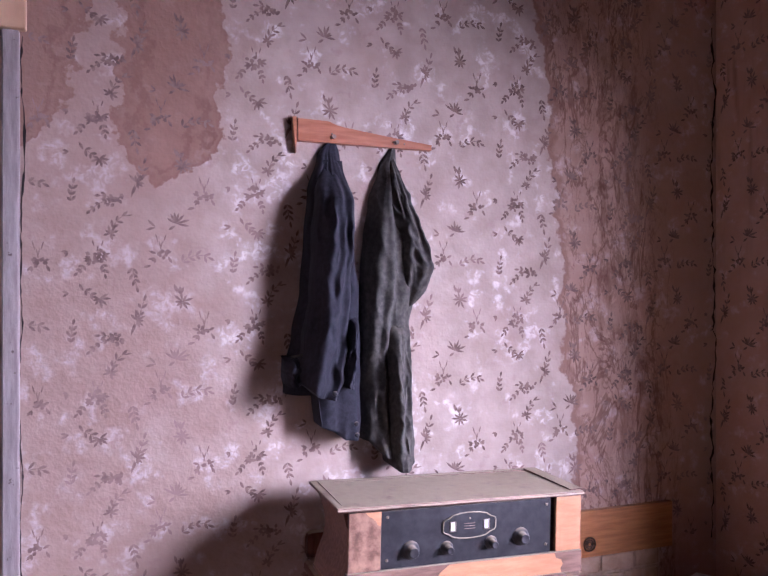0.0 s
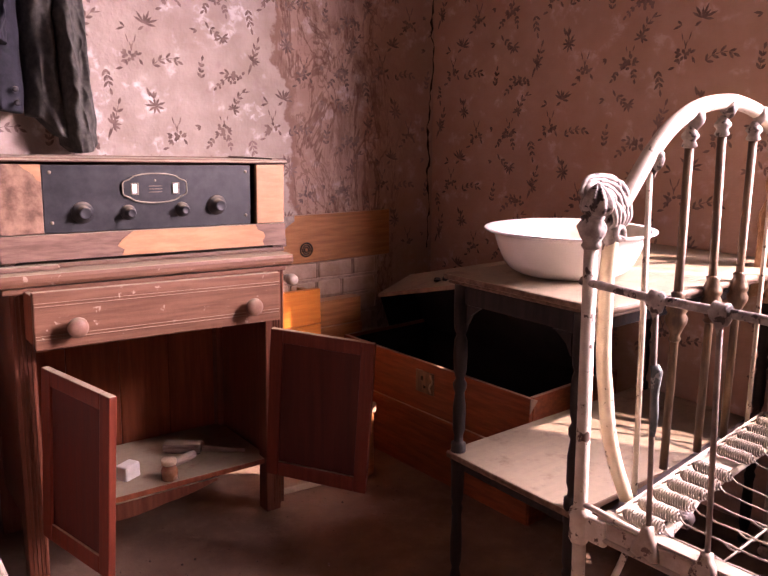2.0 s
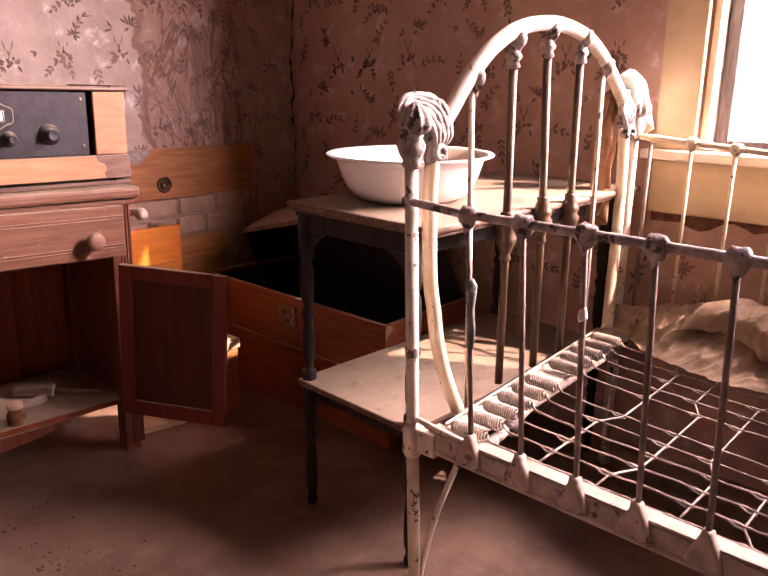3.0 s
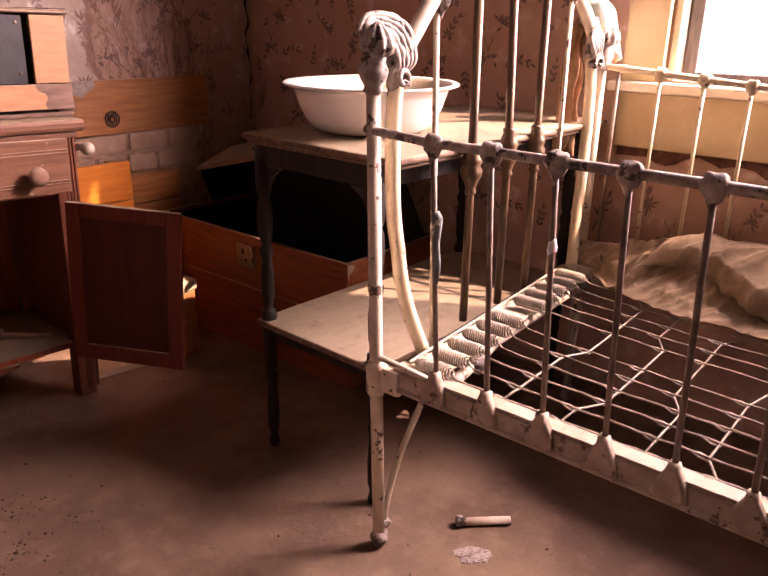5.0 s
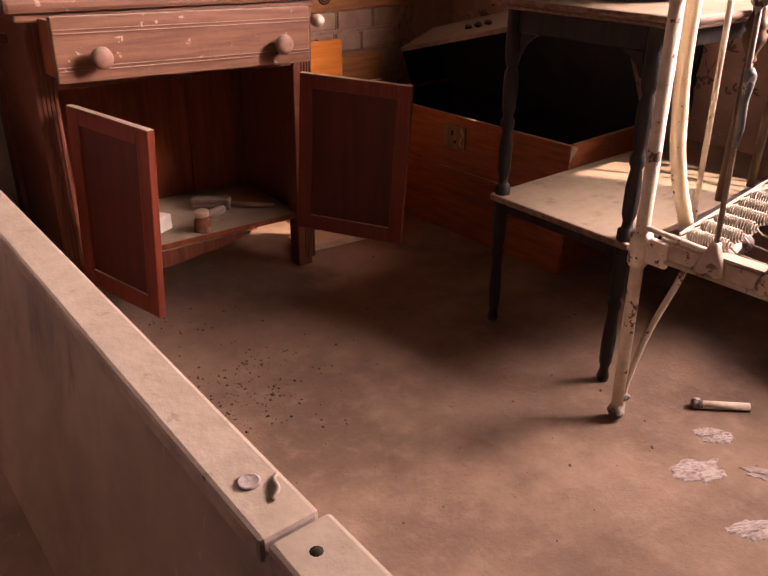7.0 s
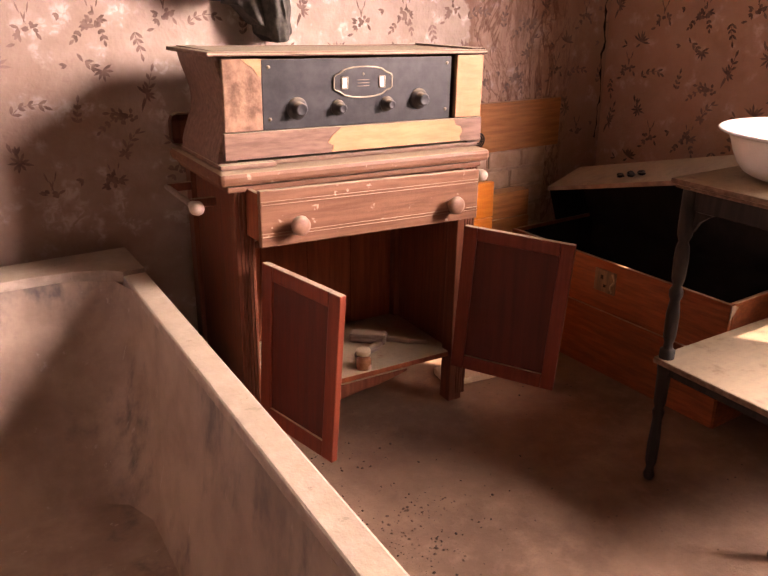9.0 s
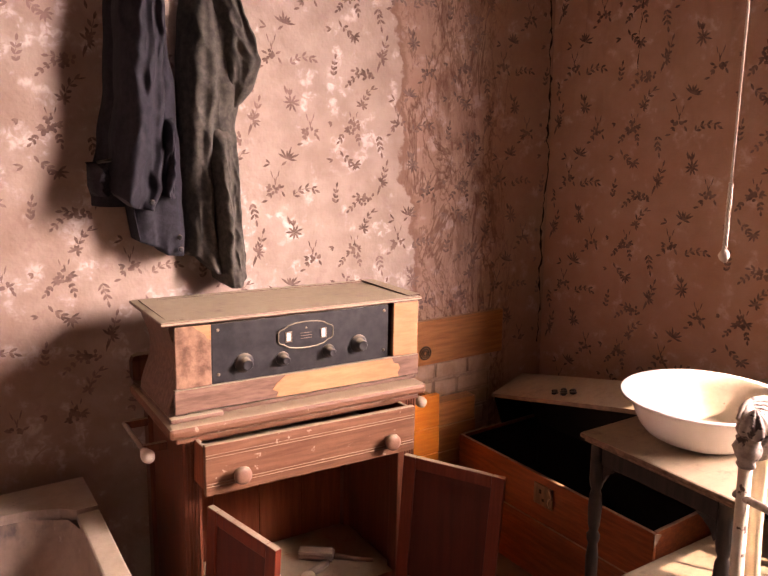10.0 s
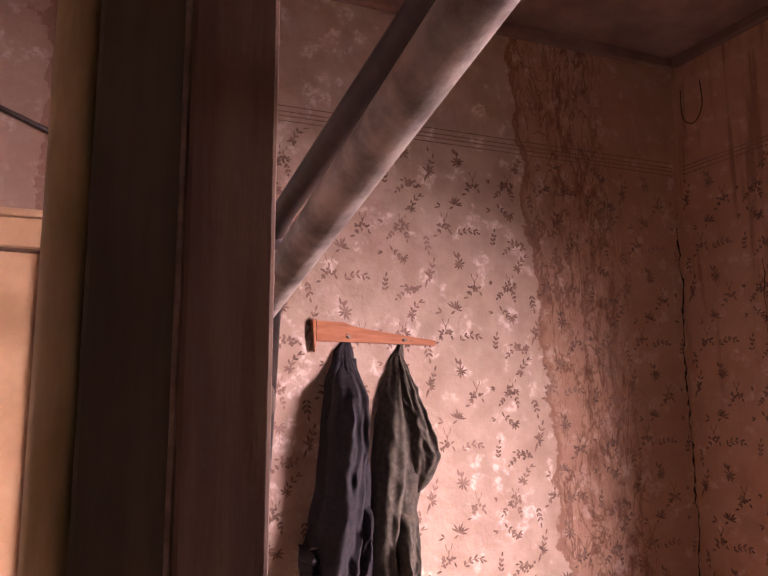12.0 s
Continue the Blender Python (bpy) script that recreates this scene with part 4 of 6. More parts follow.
bp = thing("pine_panel", "pine boards leaning on the wall, sun glow put into their orange colour", "board", pose(0, 0, 0))
# boards coloured as sunlit, brighter than the pine beside them
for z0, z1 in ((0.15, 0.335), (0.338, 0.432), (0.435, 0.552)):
    part("board", box(B(), 1.27, 1.524, 2.085, 2.105, z0, z1, 0.002), M_SUNPLANK, bp)
part("batten", box(B(), 1.28, 1.30, 2.106, 2.20, 0.0, 0.54, 0.002), M_PLANK, bp)
part("batten", box(B(), 1.50, 1.52, 2.106, 2.20, 0.0, 0.54, 0.002), M_PLANK, bp)
wb = thing("plank_box", "low stack of reddish planks against the wall", "planks", pose(0, 0, 0))
for z0, z1, x1 in ((0.0, 0.19, 1.74), (0.192, 0.295, 1.735), (0.297, 0.395, 1.74), (0.398, 0.488, 1.735)):
    part("plank", box(B(), 1.535, x1, 2.15, 2.205, z0, z1, 0.003), M_PLANK, wb)
# small box beside the washstand; its top is coloured pale for the sunlight
sb = thing("wooden_box", "small upright orange wooden box, top coloured pale as if sunlit", "box", pose(1.510, 1.815, 0, 0, 0, 8))
part("body", box(B(), -0.075, 0.02, -0.02, 0.10, 0.0, 0.206, 0.004), M_PLANK, sb)
part("lid", box(B(), -0.080, 0.026, -0.026, 0.106, 0.207, 0.240, 0.006), M_CORK, sb)
fb = part("floor_plank", box(B(), -0.16, 0.10, -0.05, 0.05, 0, 0.022, 0.003), M_CORK)
tagged(fb, "short pale plank lying on the floor", "plank").matrix_world = pose(1.36, 1.88, 0, 0, 0, -8)

# ---- trunk ----
trunk = thing("trunk", "open orange-brown wooden trunk with a metal lock plate, on the floor", "trunk", pose(1.662, 1.286, 0, 0, 0, 2.0))
L, TD, TZ = 0.825, 0.40, 0.372
box_sides = B()
box(box_sides, 0.0, 0.014, 0.0, L, 0.20, TZ, 0.003)
part("front_board", box_sides, M_TRUNK, trunk)
part("lower_front", box(B(), 0.012, 0.026, 0.004, L - 0.004, 0.0, 0.199, 0.003), M_TRUNK, trunk)
part("ledge", box(B(), -0.008, 0.020, -0.004, L, 0.192, 0.215, 0.004), M_TRUNK, trunk)
part("end_board", box(B(), 0.015, TD, 0.0, 0.014, 0.0, TZ, 0.003), M_TRUNK, trunk)
part("end_board", box(B(), 0.015, TD, L - 0.014, L, 0.0, TZ, 0.003), M_TRUNK, trunk)
part("back_board", box(B(), TD - 0.014, TD, 0.015, L - 0.015, 0.0, TZ, 0.003), M_TRUNK, trunk)
# near-black sheets over the bottom and the inner walls
part("lining", box(B(), 0.027, TD - 0.015, 0.015, L - 0.015, 0.012, 0.02), M_TRUNKIN, trunk, "near-black sheet inside")
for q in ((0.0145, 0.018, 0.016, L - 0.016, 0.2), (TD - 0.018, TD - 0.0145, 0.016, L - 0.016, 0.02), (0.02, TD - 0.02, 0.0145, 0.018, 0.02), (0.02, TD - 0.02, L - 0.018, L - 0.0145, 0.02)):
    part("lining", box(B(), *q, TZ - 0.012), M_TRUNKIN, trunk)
lockp = part("lock_plate", box(B(), -0.004, 0.0, 0.365, 0.445, 0.275, 0.345, 0.0015), M_OLDBRASS, trunk, "dull metal lock plate")
part("keyhole", box(B(), -0.006, -0.0041, 0.412, 0.420, 0.315, 0.328), M_CRACK, lockp)
part("keyhole", box(B(), -0.006, -0.0041, 0.400, 0.408, 0.292, 0.300), M_CRACK, lockp)
part("hasp", tube(B(), smooth_path([(-0.005, 0.378, 0.340), (-0.005, 0.370, 0.318), (-0.005, 0.382, 0.300), (-0.005, 0.376, 0.282)], 5), 0.003, 6), M_BRASS, lockp)
part("corner_iron", prism(B(), [(0.0, 0.33), (0.03, 0.362), (0.012, 0.37), (0.0, 0.37)], -0.003, -0.0004), M_RUSTY, trunk)
# deep lid standing open behind, its upper side thick with dust


def slab(front, back, thick):
    """A sloping board between two edges, each given by its two ends."""
    bm = B()
    rows_ = []
    for t in (0.0, 0.25, 0.5, 0.75, 1.0):
        f = Vector(front[0]).lerp(Vector(front[1]), t)
        b = Vector(back[0]).lerp(Vector(back[1]), t)
        f.x += 0.008 * noise.noise(Vector((t * 5, 3, 1)))
        rows_.append([bm.verts.new(p) for p in (f, b, b - Vector((0, 0, thick)), f - Vector((0, 0, thick)))])
    for r0, r1 in zip(rows_, rows_[1:]):
        for i in range(4):
            bm.faces.new((r0[i], r0[(i + 1) % 4], r1[(i + 1) % 4], r1[i]))
    bm.faces.new(rows_[0])
    bm.faces.new(rows_[-1][::-1])
    return bm


LF = ((0.150, L - 0.004, 0.497), (0.075, 0.06, 0.684))
LB = ((0.300, L - 0.004, 0.548), (0.200, 0.06, 0.736))
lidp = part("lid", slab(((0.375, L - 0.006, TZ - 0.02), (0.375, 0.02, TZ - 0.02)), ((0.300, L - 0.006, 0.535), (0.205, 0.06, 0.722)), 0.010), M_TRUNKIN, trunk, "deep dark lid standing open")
part("lid_top", slab(LF, LB, 0.014), M_LID, lidp, "dusty upper side of the lid")
bm = B()
bm.faces.new([bm.verts.new(p) for p in ((0.155, L - 0.010, 0.485), (0.300, L - 0.010, 0.533), (0.374, L - 0.010, TZ - 0.01), (0.20, L - 0.010, TZ - 0.01))])
bmesh.ops.solidify(bm, geom=bm.faces[:], thickness=0.01)
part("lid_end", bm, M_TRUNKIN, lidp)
bm = B()
for k in range(7):
    lump(bm, (0.150 + 0.016 * math.sin(k * 2.1), 0.44 + 0.013 * k, 0.614 - 0.0030 * k + 0.004 * math.sin(k * 2.1)), (0.012, 0.009, 0.005), k, 0.6, 2)
part("torn_leather", bm, M_LEG, lidp)

# ---- side table ----
TABM = pose(1.326, 0.828, 0, 0, 0, 0)
table = thing("side_table", "dark turned-leg side table with dusty top and low shelf", "table", TABM)
TL, TW, TH = 0.79, 0.436, 0.750
bm = B()
box(bm, 0, TL, 0, TW, TH - 0.013, TH, 0.005)
box(bm, 0.008, TL - 0.008, 0.008, TW - 0.008, TH - 0.022, TH - 0.0135, 0.004)
part("tabletop", bm, M_TABLE, table, "dusty moulded tabletop")
legp = [(0.0, 0.0), (0.013, 0.001), (0.016, 0.012), (0.012, 0.026), (0.011, 0.035), (0.016, 0.052), (0.017, 0.10), (0.013, 0.17), (0.017, 0.19), (0.012, 0.20), (0.017, 0.215), (0.019, 0.30), (0.0205, 0.301), (0.0205, 0.352), (0.013, 0.356), (0.012, 0.37),
        (0.017, 0.385), (0.018, 0.44), (0.013, 0.475), (0.018, 0.485), (0.019, 0.497), (0.012, 0.508), (0.017, 0.525), (0.0195, 0.57), (0.0175, 0.60), (0.012, 0.612), (0.018, 0.625), (0.020, 0.64), (0.020, TH - 0.022)]
for x, y in ((0.026, 0.399), (0.022, 0.067), (TL - 0.04, 0.399), (TL - 0.04, 0.067)):
    part("leg", lathe(B(), [(r_ * 0.84, h_) for r_, h_ in legp], 18, pose(x, y, 0)), M_LEG, table, "dark turned leg")
bm = B()
box(bm, 0.004, TL - 0.02, 0.05, 0.418, 0.316, 0.332, 0.004)
part("shelf", bm, M_TABLE, table, "dusty low shelf")
bm = B()
box(bm, 0.018, 0.030, 0.085, 0.382, 0.292, 0.3155, 0.002)
part("shelf_rail", bm, M_LEG, table)
part("apron", box(B(), 0.018, 0.032, 0.085, 0.382, TH - 0.065, TH - 0.023, 0.002), M_LEG, table)
part("apron", box(B(), 0.045, TL - 0.06, 0.393, 0.405, TH - 0.065, TH - 0.023, 0.002), M_LEG, table)
part("apron", box(B(), 0.042, TL - 0.06, 0.061, 0.073, TH - 0.065, TH - 0.023, 0.002), M_LEG, table)
# curved brackets under the apron
for x, y, sx in ((0.026, 0.378, -1), (0.022, 0.088, 1)):
    out = [(0, 0), (0.045, 0), (0.03, -0.008), (0.012, -0.022), (0.0, -0.045)]
    bm = prism(B(), out, -0.005, 0.005)
    part("bracket", bm, M_LEG, table).data.transform(pose(x, y, TH - 0.066, 0, 0, 90 * sx))

# ---- basin ----
bm = B()
lathe(bm, [(0.001, 0.0), (0.090, 0.0), (0.110, 0.003), (0.127, 0.012), (0.141, 0.029), (0.152, 0.053), (0.160, 0.077), (0.164, 0.089), (0.178, 0.0935), (0.185, 0.0965), (0.1865, 0.0995), (0.184, 0.1015), (0.172, 0.100)], 64, cap=False)
basin = thing("wash_basin", "round white enamel wash basin with a dusty inside on the table", "basin", pose(1.548, 1.098, TH + 0.0005))
part("bowl", bm, M_ENAMEL, basin)
bm = lathe(B(), [(0.172, 0.1002), (0.161, 0.094), (0.150, 0.072), (0.129, 0.033), (0.115, 0.015), (0.098, 0.006), (0.001, 0.004)], 64, cap=False)
part("inside", bm, M_ENAMELIN, basin, "dirt-stained inside")

# ---- iron cot ----
# local: x across from the near post, y along (the bed runs to -y), z up
COTM = pose(1.247, 0.806, 0, 0, 0, 1.7)
cot = thing("iron_cot", "chipped white iron cot with brass spindles and bare spring base", "bed", COTM)
CW, CL = 0.80, 1.22


def scroll(x, y, k, post_):
    """Acanthus casting on the post: urn, fluted bud, and a ribbed leaf that ends in a curl on the inner tube."""
    m = pose(x, y, 0)
    urn = lathe(B(), [(0.0125, 0.868), (0.017, 0.874), (0.0145, 0.880), (0.022, 0.893), (0.0235, 0.905), (0.019, 0.916), (0.021, 0.921), (0.013, 0.926)], 20, m)
    for v in urn.verts:
        v.co.y += 0.0035 * noise.noise(v.co * 90)
    part("urn", urn, M_CAST, post_, "cast urn at the top of the post")
    bud = lathe(B(), [(0.015, 0.924), (0.023, 0.929), (0.0265, 0.938), (0.0245, 0.951), (0.017, 0.963), (0.008, 0.972), (0.002, 0.976)], 42, pose(x, y - 0.007, 0))
    for v in bud.verts:
        a = math.atan2(v.co.y - y + 0.007, v.co.x - x)
        f = 1 + 0.22 * abs(math.cos(4.5 * a)) - 0.14
        v.co.x, v.co.y = x + (v.co.x - x) * f, y + (v.co.y - y) * f
    part("bud", bud, M_CAST, post_, "fluted cast bud")
    # leaf: nested ribs from the curl, out and over the bud
    leaf_bm = B()
    curl_at = Vector((x + k * 0.052, y - 0.010, 0.892))
    for j in range(5):
        w = j / 4
        rib = smooth_path([curl_at + Vector((k * (-0.014 + 0.030 * w), 0.004, 0.004)),
                           Vector((x + k * (0.044 + 0.038 * w), y - 0.014, 0.908 + 0.006 * w)),
                           Vector((x + k * (0.042 + 0.044 * w), y - 0.012 + 0.004 * w, 0.926 + 0.014 * w)),
                           Vector((x + k * (0.032 + 0.042 * w), y - 0.006 + 0.004 * w, 0.944 + 0.024 * w)),
                           Vector((x + k * (0.018 + 0.026 * w), y + 0.004, 0.958 + 0.024 * w)),
                           Vector((x + k * (0.000 - 0.006 * w), y + 0.008, 0.966 + 0.018 * w)),
                           Vector((x + k * (-0.018 - 0.010 * w), y + 0.008, 0.950 + 0.010 * w))], 5)
        n = len(rib) - 1
        tube(leaf_bm, rib, [(0.0026 + 0.0042 * math.sin(math.pi * i / n)) * (1 + 0.5 * noise.noise(rib[i] * 95)) for i in range(n + 1)], 8)
    # ragged lobes along the outer edge
    for lx, lz, deg in ((0.084, 0.912, 10), (0.088, 0.928, 25), (0.087, 0.945, 45), (0.078, 0.962, 62), (0.062, 0.975, 80)):
        a = radians(deg)
        tip = Vector((k * math.cos(a), 0, math.sin(a)))
        c = Vector((x + k * lx, y, lz))
        tube(leaf_bm, [c - 0.014 * tip + Vector((0, -0.002, 0)), c - 0.006 * tip + Vector((0, -0.005, 0)), c - 0.001 * tip + Vector((0, -0.003, 0)), c + 0.002 * tip + Vector((0, 0.002, 0))], [0.002, 0.0045, 0.0038, 0.001], 7)
    for i in range(4):
        lump(leaf_bm, (x + k * (0.060 - 0.019 * i), y + 0.006, 0.916 + 0.015 * i), (0.022, 0.007, 0.022), i, 0.2, 2)
    part("leaf", leaf_bm, M_CAST, post_, "ribbed cast acanthus leaf")
    curl = tube(B(), [(curl_at.x + k * (0.019 - 0.0012 * i) * math.cos(i * 0.5 - 0.6), curl_at.y - 0.004 - 0.0006 * i, curl_at.z - 0.004 + (0.019 - 0.0012 * i) * math.sin(i * 0.5 - 0.6)) for i in range(14)], [0.0052] * 10 + [0.005, 0.005, 0.006, 0.006], 8)
    lump(curl, (curl_at.x, curl_at.y + 0.008, curl_at.z - 0.004), (0.020, 0.013, 0.022), 5, 0.2, 2)
    part("curl", curl, M_CAST, post_, "cast curl")


def rosette(bm, at, r=0.019):
    """Small cast knuckle: round head with worn petals, drawn down to a narrow neck."""
    x, y, z = at
    g = bmesh.ops.create_icosphere(bm, subdivisions=3, radius=1.0)
    for v in g["verts"]:
        d = v.co.copy()
        k = 1 + 0.10 * math.cos(5 * math.atan2(d.z, d.y) + 1.2) * (1 - d.x ** 2) + 0.22 * noise.noise(d * 2.3 + Vector((y * 40, x * 9, z * 3)))
        taper = 1 + 0.66 * min(0.0, d.z)
        v.co = Vector((x + d.x * r * 0.78 * k * taper, y + d.y * r * 0.95 * k * taper, z + d.z * r * (0.85 if d.z > 0 else 1.75) * k))
        for fc in v.link_faces:
            fc.smooth = True


def tent(bm, x, y, z, k, seed):
    """Cast foot of a side rod: a two-lobed plate on the rail that draws up to the rod."""
    out = [(-0.026, -0.030), (-0.022, -0.012), (-0.014, 0.004), (-0.009, 0.013), (-0.007, 0.024), (0.007, 0.024), (0.009, 0.013), (0.014, 0.004), (0.022, -0.012), (0.026, -0.030), (0.012, -0.036), (0.0, -0.029), (-0.012, -0.036)]
    rings = []
    for dx, f in ((-0.0095, 0.72), (-0.006, 1.0), (0.006, 1.0), (0.010, 0.8)):
        rings.append([bm.verts.new((x + k * dx, y + a * f + 0.002 * noise.noise(Vector((a * 90, b * 90, seed))), z + b * (0.5 + 0.5 * f))) for a, b in out])
    for r0, r1 in zip(rings, rings[1:]):
        for i in range(len(out)):
            bm.faces.new((r0[i], r0[(i + 1) % len(out)], r1[(i + 1) % len(out)], r1[i])).smooth = True
    bm.faces.new(rings[0])
    bm.faces.new(rings[-1][::-1])
    return bm


def head_end(y, tall):
    for x, k in ((0.0, 1), (CW, -1)):
        zt = 0.885
        pst = part("post", tube(B(), [(x + k * 0.009, y - 0.010, 0.03), (x + k * 0.003, y - 0.004, 0.37), (x - k * 0.008, y, zt)], [0.0115, 0.0122, 0.0115], 14), M_IRON, cot, "chipped white tubular post")
        bm = B()
        lump(bm, (x + k * 0.009, y - 0.010, 0.022), (0.017, 0.017, 0.022), 8, 0.4, 2)
        lump(bm, (x + k * 0.020, y - 0.014, 0.050), (0.014, 0.011, 0.010), 9, 0.4, 2)
        part("foot", bm, M_CAST, pst)
        if not tall:
            continue
        scroll(x - k * 0.008, y, k, pst)
        # inner tube that bows inward and forward to the spring frame
        bm = tube(B(), smooth_path([(x + k * 0.050, y, 0.900), (x + k * 0.046, y, 0.865), (x + k * 0.041, y - 0.001, 0.80), (x + k * 0.043, y - 0.003, 0.68), (x + k * 0.053, y - 0.007, 0.60), (x + k * 0.062, y - 0.010, 0.54), (x + k * 0.080, y - 0.018, 0.47), (x + k * 0.104, y - 0.030, 0.400)], 6), 0.0132, 14)
        part("inner_tube", bm, M_CREAM, cot, "cream bowed tube")
        # brace below the frame
        bm = tube(B(), smooth_path([(x + k * 0.098, y - 0.055, 0.345), (x + k * 0.074, y - 0.050, 0.295), (x + k * 0.045, y - 0.030, 0.20), (x + k * 0.026, y - 0.016, 0.10), (x + k * 0.020, y - 0.012, 0.045)], 6), 0.0062, 10)
        part("brace", bm, M_IRON, cot)
    if not tall:
        return
    arch = smooth_path([(0.060, y, 0.925), (0.095, y, 0.962), (0.125, y, 0.996), (0.160, y, 1.030), (0.215, y, 1.069), (0.288, y, 1.100), (0.377, y, 1.114), (0.458, y, 1.112), (0.548, y, 1.092), (0.622, y, 1.053), (0.690, y, 1.000), (0.742, y, 0.950), (0.748, y, 0.925)], 6)
    part("arch", tube(B(), arch, 0.0145, 14), M_IRON, cot, "white arched top tube")
    # foot and top of each upright, the collar's height and the vase's
    uprights = (((0.140, -0.024), 0.151, 1.008, None), ((0.280, 0.0), 0.275, 1.078, 0.712), ((0.411, 0.0), 0.391, 1.099, 0.728), ((0.523, 0.0), 0.522, 1.090, 0.722), ((0.634, 0.0), 0.626, 1.036, None))
    for (x0, y0), x1, zk, zv in uprights:
        bm = B()
        rosette(bm, (x1 + 0.006, y - 0.006, zk + 0.004), 0.017)
        part("rosette", bm, M_CAST, cot)
        if zv is None:
            part("rod", tube(B(), [(x0, y + y0, 0.395), (x1, y, zk - 0.02)], 0.0055, 8), M_IRON, cot)
            continue
        zc_ = zk - 0.030

        def at(z_):
            return x0 + (x1 - x0) * max(0.0, (z_ - 0.72) / (zc_ - 0.72))
        part("spindle", tube(B(), [(x0, y, 0.395), (at(0.72), y, 0.72), (x1, y, zc_)], 0.0085, 12), M_OLDBRASS, cot, "tarnished brass spindle")
        part("collar", lathe(B(), [(0.009, zc_ - 0.020), (0.0145, zc_ - 0.016), (0.0105, zc_ - 0.006), (0.016, zc_), (0.0155, zc_ + 0.005), (0.010, zc_ + 0.012), (0.005, zc_ + 0.020)], 16, pose(x1, y, 0)), M_CAST, cot)
        part("vase", lathe(B(), [(0.009, zv - 0.052), (0.0125, zv - 0.047), (0.0095, zv - 0.040), (0.013, zv - 0.030), (0.0205, zv - 0.014), (0.0215, zv - 0.004), (0.0165, zv + 0.004), (0.0205, zv + 0.012), (0.0185, zv + 0.020), (0.012, zv + 0.036), (0.0135, zv + 0.044), (0.009, zv + 0.048)], 18, pose(at(zv), y, 0)), M_OLDBRASS, cot, "turned brass vase on the spindle")


head_end(0.0, True)
head_end(-CL, False)
part("foot_rail", tube(B(), [(0, -CL, 0.80), (CW, -CL, 0.80)], 0.010, 10), M_IRON, cot)

# side rails with rods and cast knuckles; the far top rail stands higher at the head
for x, k in ((0.004, 1), (CW - 0.004, -1)):
    bm = B()
    box(bm, x - 0.003, x + 0.003, -CL + 0.02, -0.034, 0.362, 0.398, 0.0025)
    box(bm, min(x, x + k * 0.030), max(x, x + k * 0.030), -CL + 0.02, -0.04, 0.3985, 0.404, 0.001)
    tube(bm, [(x - k * 0.003, -CL + 0.03, 0.365), (x - k * 0.003, -0.05, 0.365)], 0.005, 8)
    part("side_rail", bm, M_RAIL, cot, "white angle-iron side rail")
    bm = lathe(B(), [(0.0145, 0.338), (0.0185, 0.346), (0.018, 0.385), (0.0205, 0.392), (0.019, 0.400), (0.013, 0.405)], 16, pose(x - k * 0.001, -0.004, 0))
    box(bm, x - 0.008, x + 0.008, -0.060, -0.014, 0.350, 0.398, 0.005)
    part("corner_socket", bm, M_IRON, cot, "cast corner socket")
    part("lower_bar", tube(B(), [(x - k * 0.004, 0.004, 0.416), (x - k * 0.004, -0.13, 0.408)], 0.0055, 8), M_IRON, cot)
    if k > 0:
        rods = [(-0.136 - i * 0.1, -0.030, 0.808) for i in range(11)]
        path = [(x - 0.012, 0.014, 0.813), (x - 0.026, -0.12, 0.809), (x - 0.030, -CL + 0.02, 0.806)]
    else:
        rods = [(-0.045 - i * 0.098, 0.014, 0.875 - 0.0067 * i) for i in range(12)]
        path = [(x + 0.010, 0.010, 0.880), (x + 0.014, -0.045, 0.876), (x + 0.014, -CL + 0.02, 0.796)]
    part("top_rail", tube(B(), path, 0.0072, 10), M_CAST if k > 0 else M_CREAM, cot, "thin top rail")
    for i, (y, lean, zt) in enumerate(rods):
        # the first far rod is rusty, and coloured dark for the shade on it
        dark = k > 0 or i == 0
        rod = part("rod", tube(B(), [(x, y, 0.41), (x + lean, y + 0.002, zt)], 0.0046, 8), M_RUSTY if dark else M_CREAM, cot)
        bm = B()
        if k < 0 and i == 0:
            lump(bm, (x + lean, y - 0.006, zt), (0.009, 0.022, 0.010), 3, 0.3, 2)
        else:
            rosette(bm, (x + lean, y + 0.002, zt + 0.001), 0.0180 if k > 0 else 0.016)
        part("rosette", bm, M_CAST if k > 0 else M_CREAM, cot, "cast knuckle on the rail")
        part("knuckle", tent(B(), x - k * 0.004, y, 0.404, k, i), M_RAIL, cot, "cast foot of the rod")
        if k > 0 and i == 0:
            bm = tube(B(), [(x + lean * 0.72, y, 0.705), (x + lean * 0.70, y - 0.003, 0.695), (x + lean * 0.62, y - 0.002, 0.655), (x + lean * 0.55, y - 0.004, 0.62), (x + lean * 0.48, y - 0.001, 0.588)], [0.006, 0.0085, 0.0068, 0.0072, 0.004], 9)
            for v in bm.verts:
                v.co += 0.003 * Vector((noise.noise(v.co * 70), noise.noise(v.co * 60 + Vector((3, 0, 0))), 0))
            part("peeling_tape", bm, M_TAPE, rod, "grey-green strip of peeling tape")
        if k > 0 and i == 2:
            bm = lump(B(), (x + lean * 0.7 - 0.003, y, 0.692), (0.006, 0.007, 0.011), 4, 0.7, 2)
            part("cotton_tuft", bm, M_CLOTHW, rod, "tuft of white cotton")

# spring base: plate, coils and wire net, a little askew to the head
xs = [0.035 + 0.055 * i for i in range(13) if i != 6]


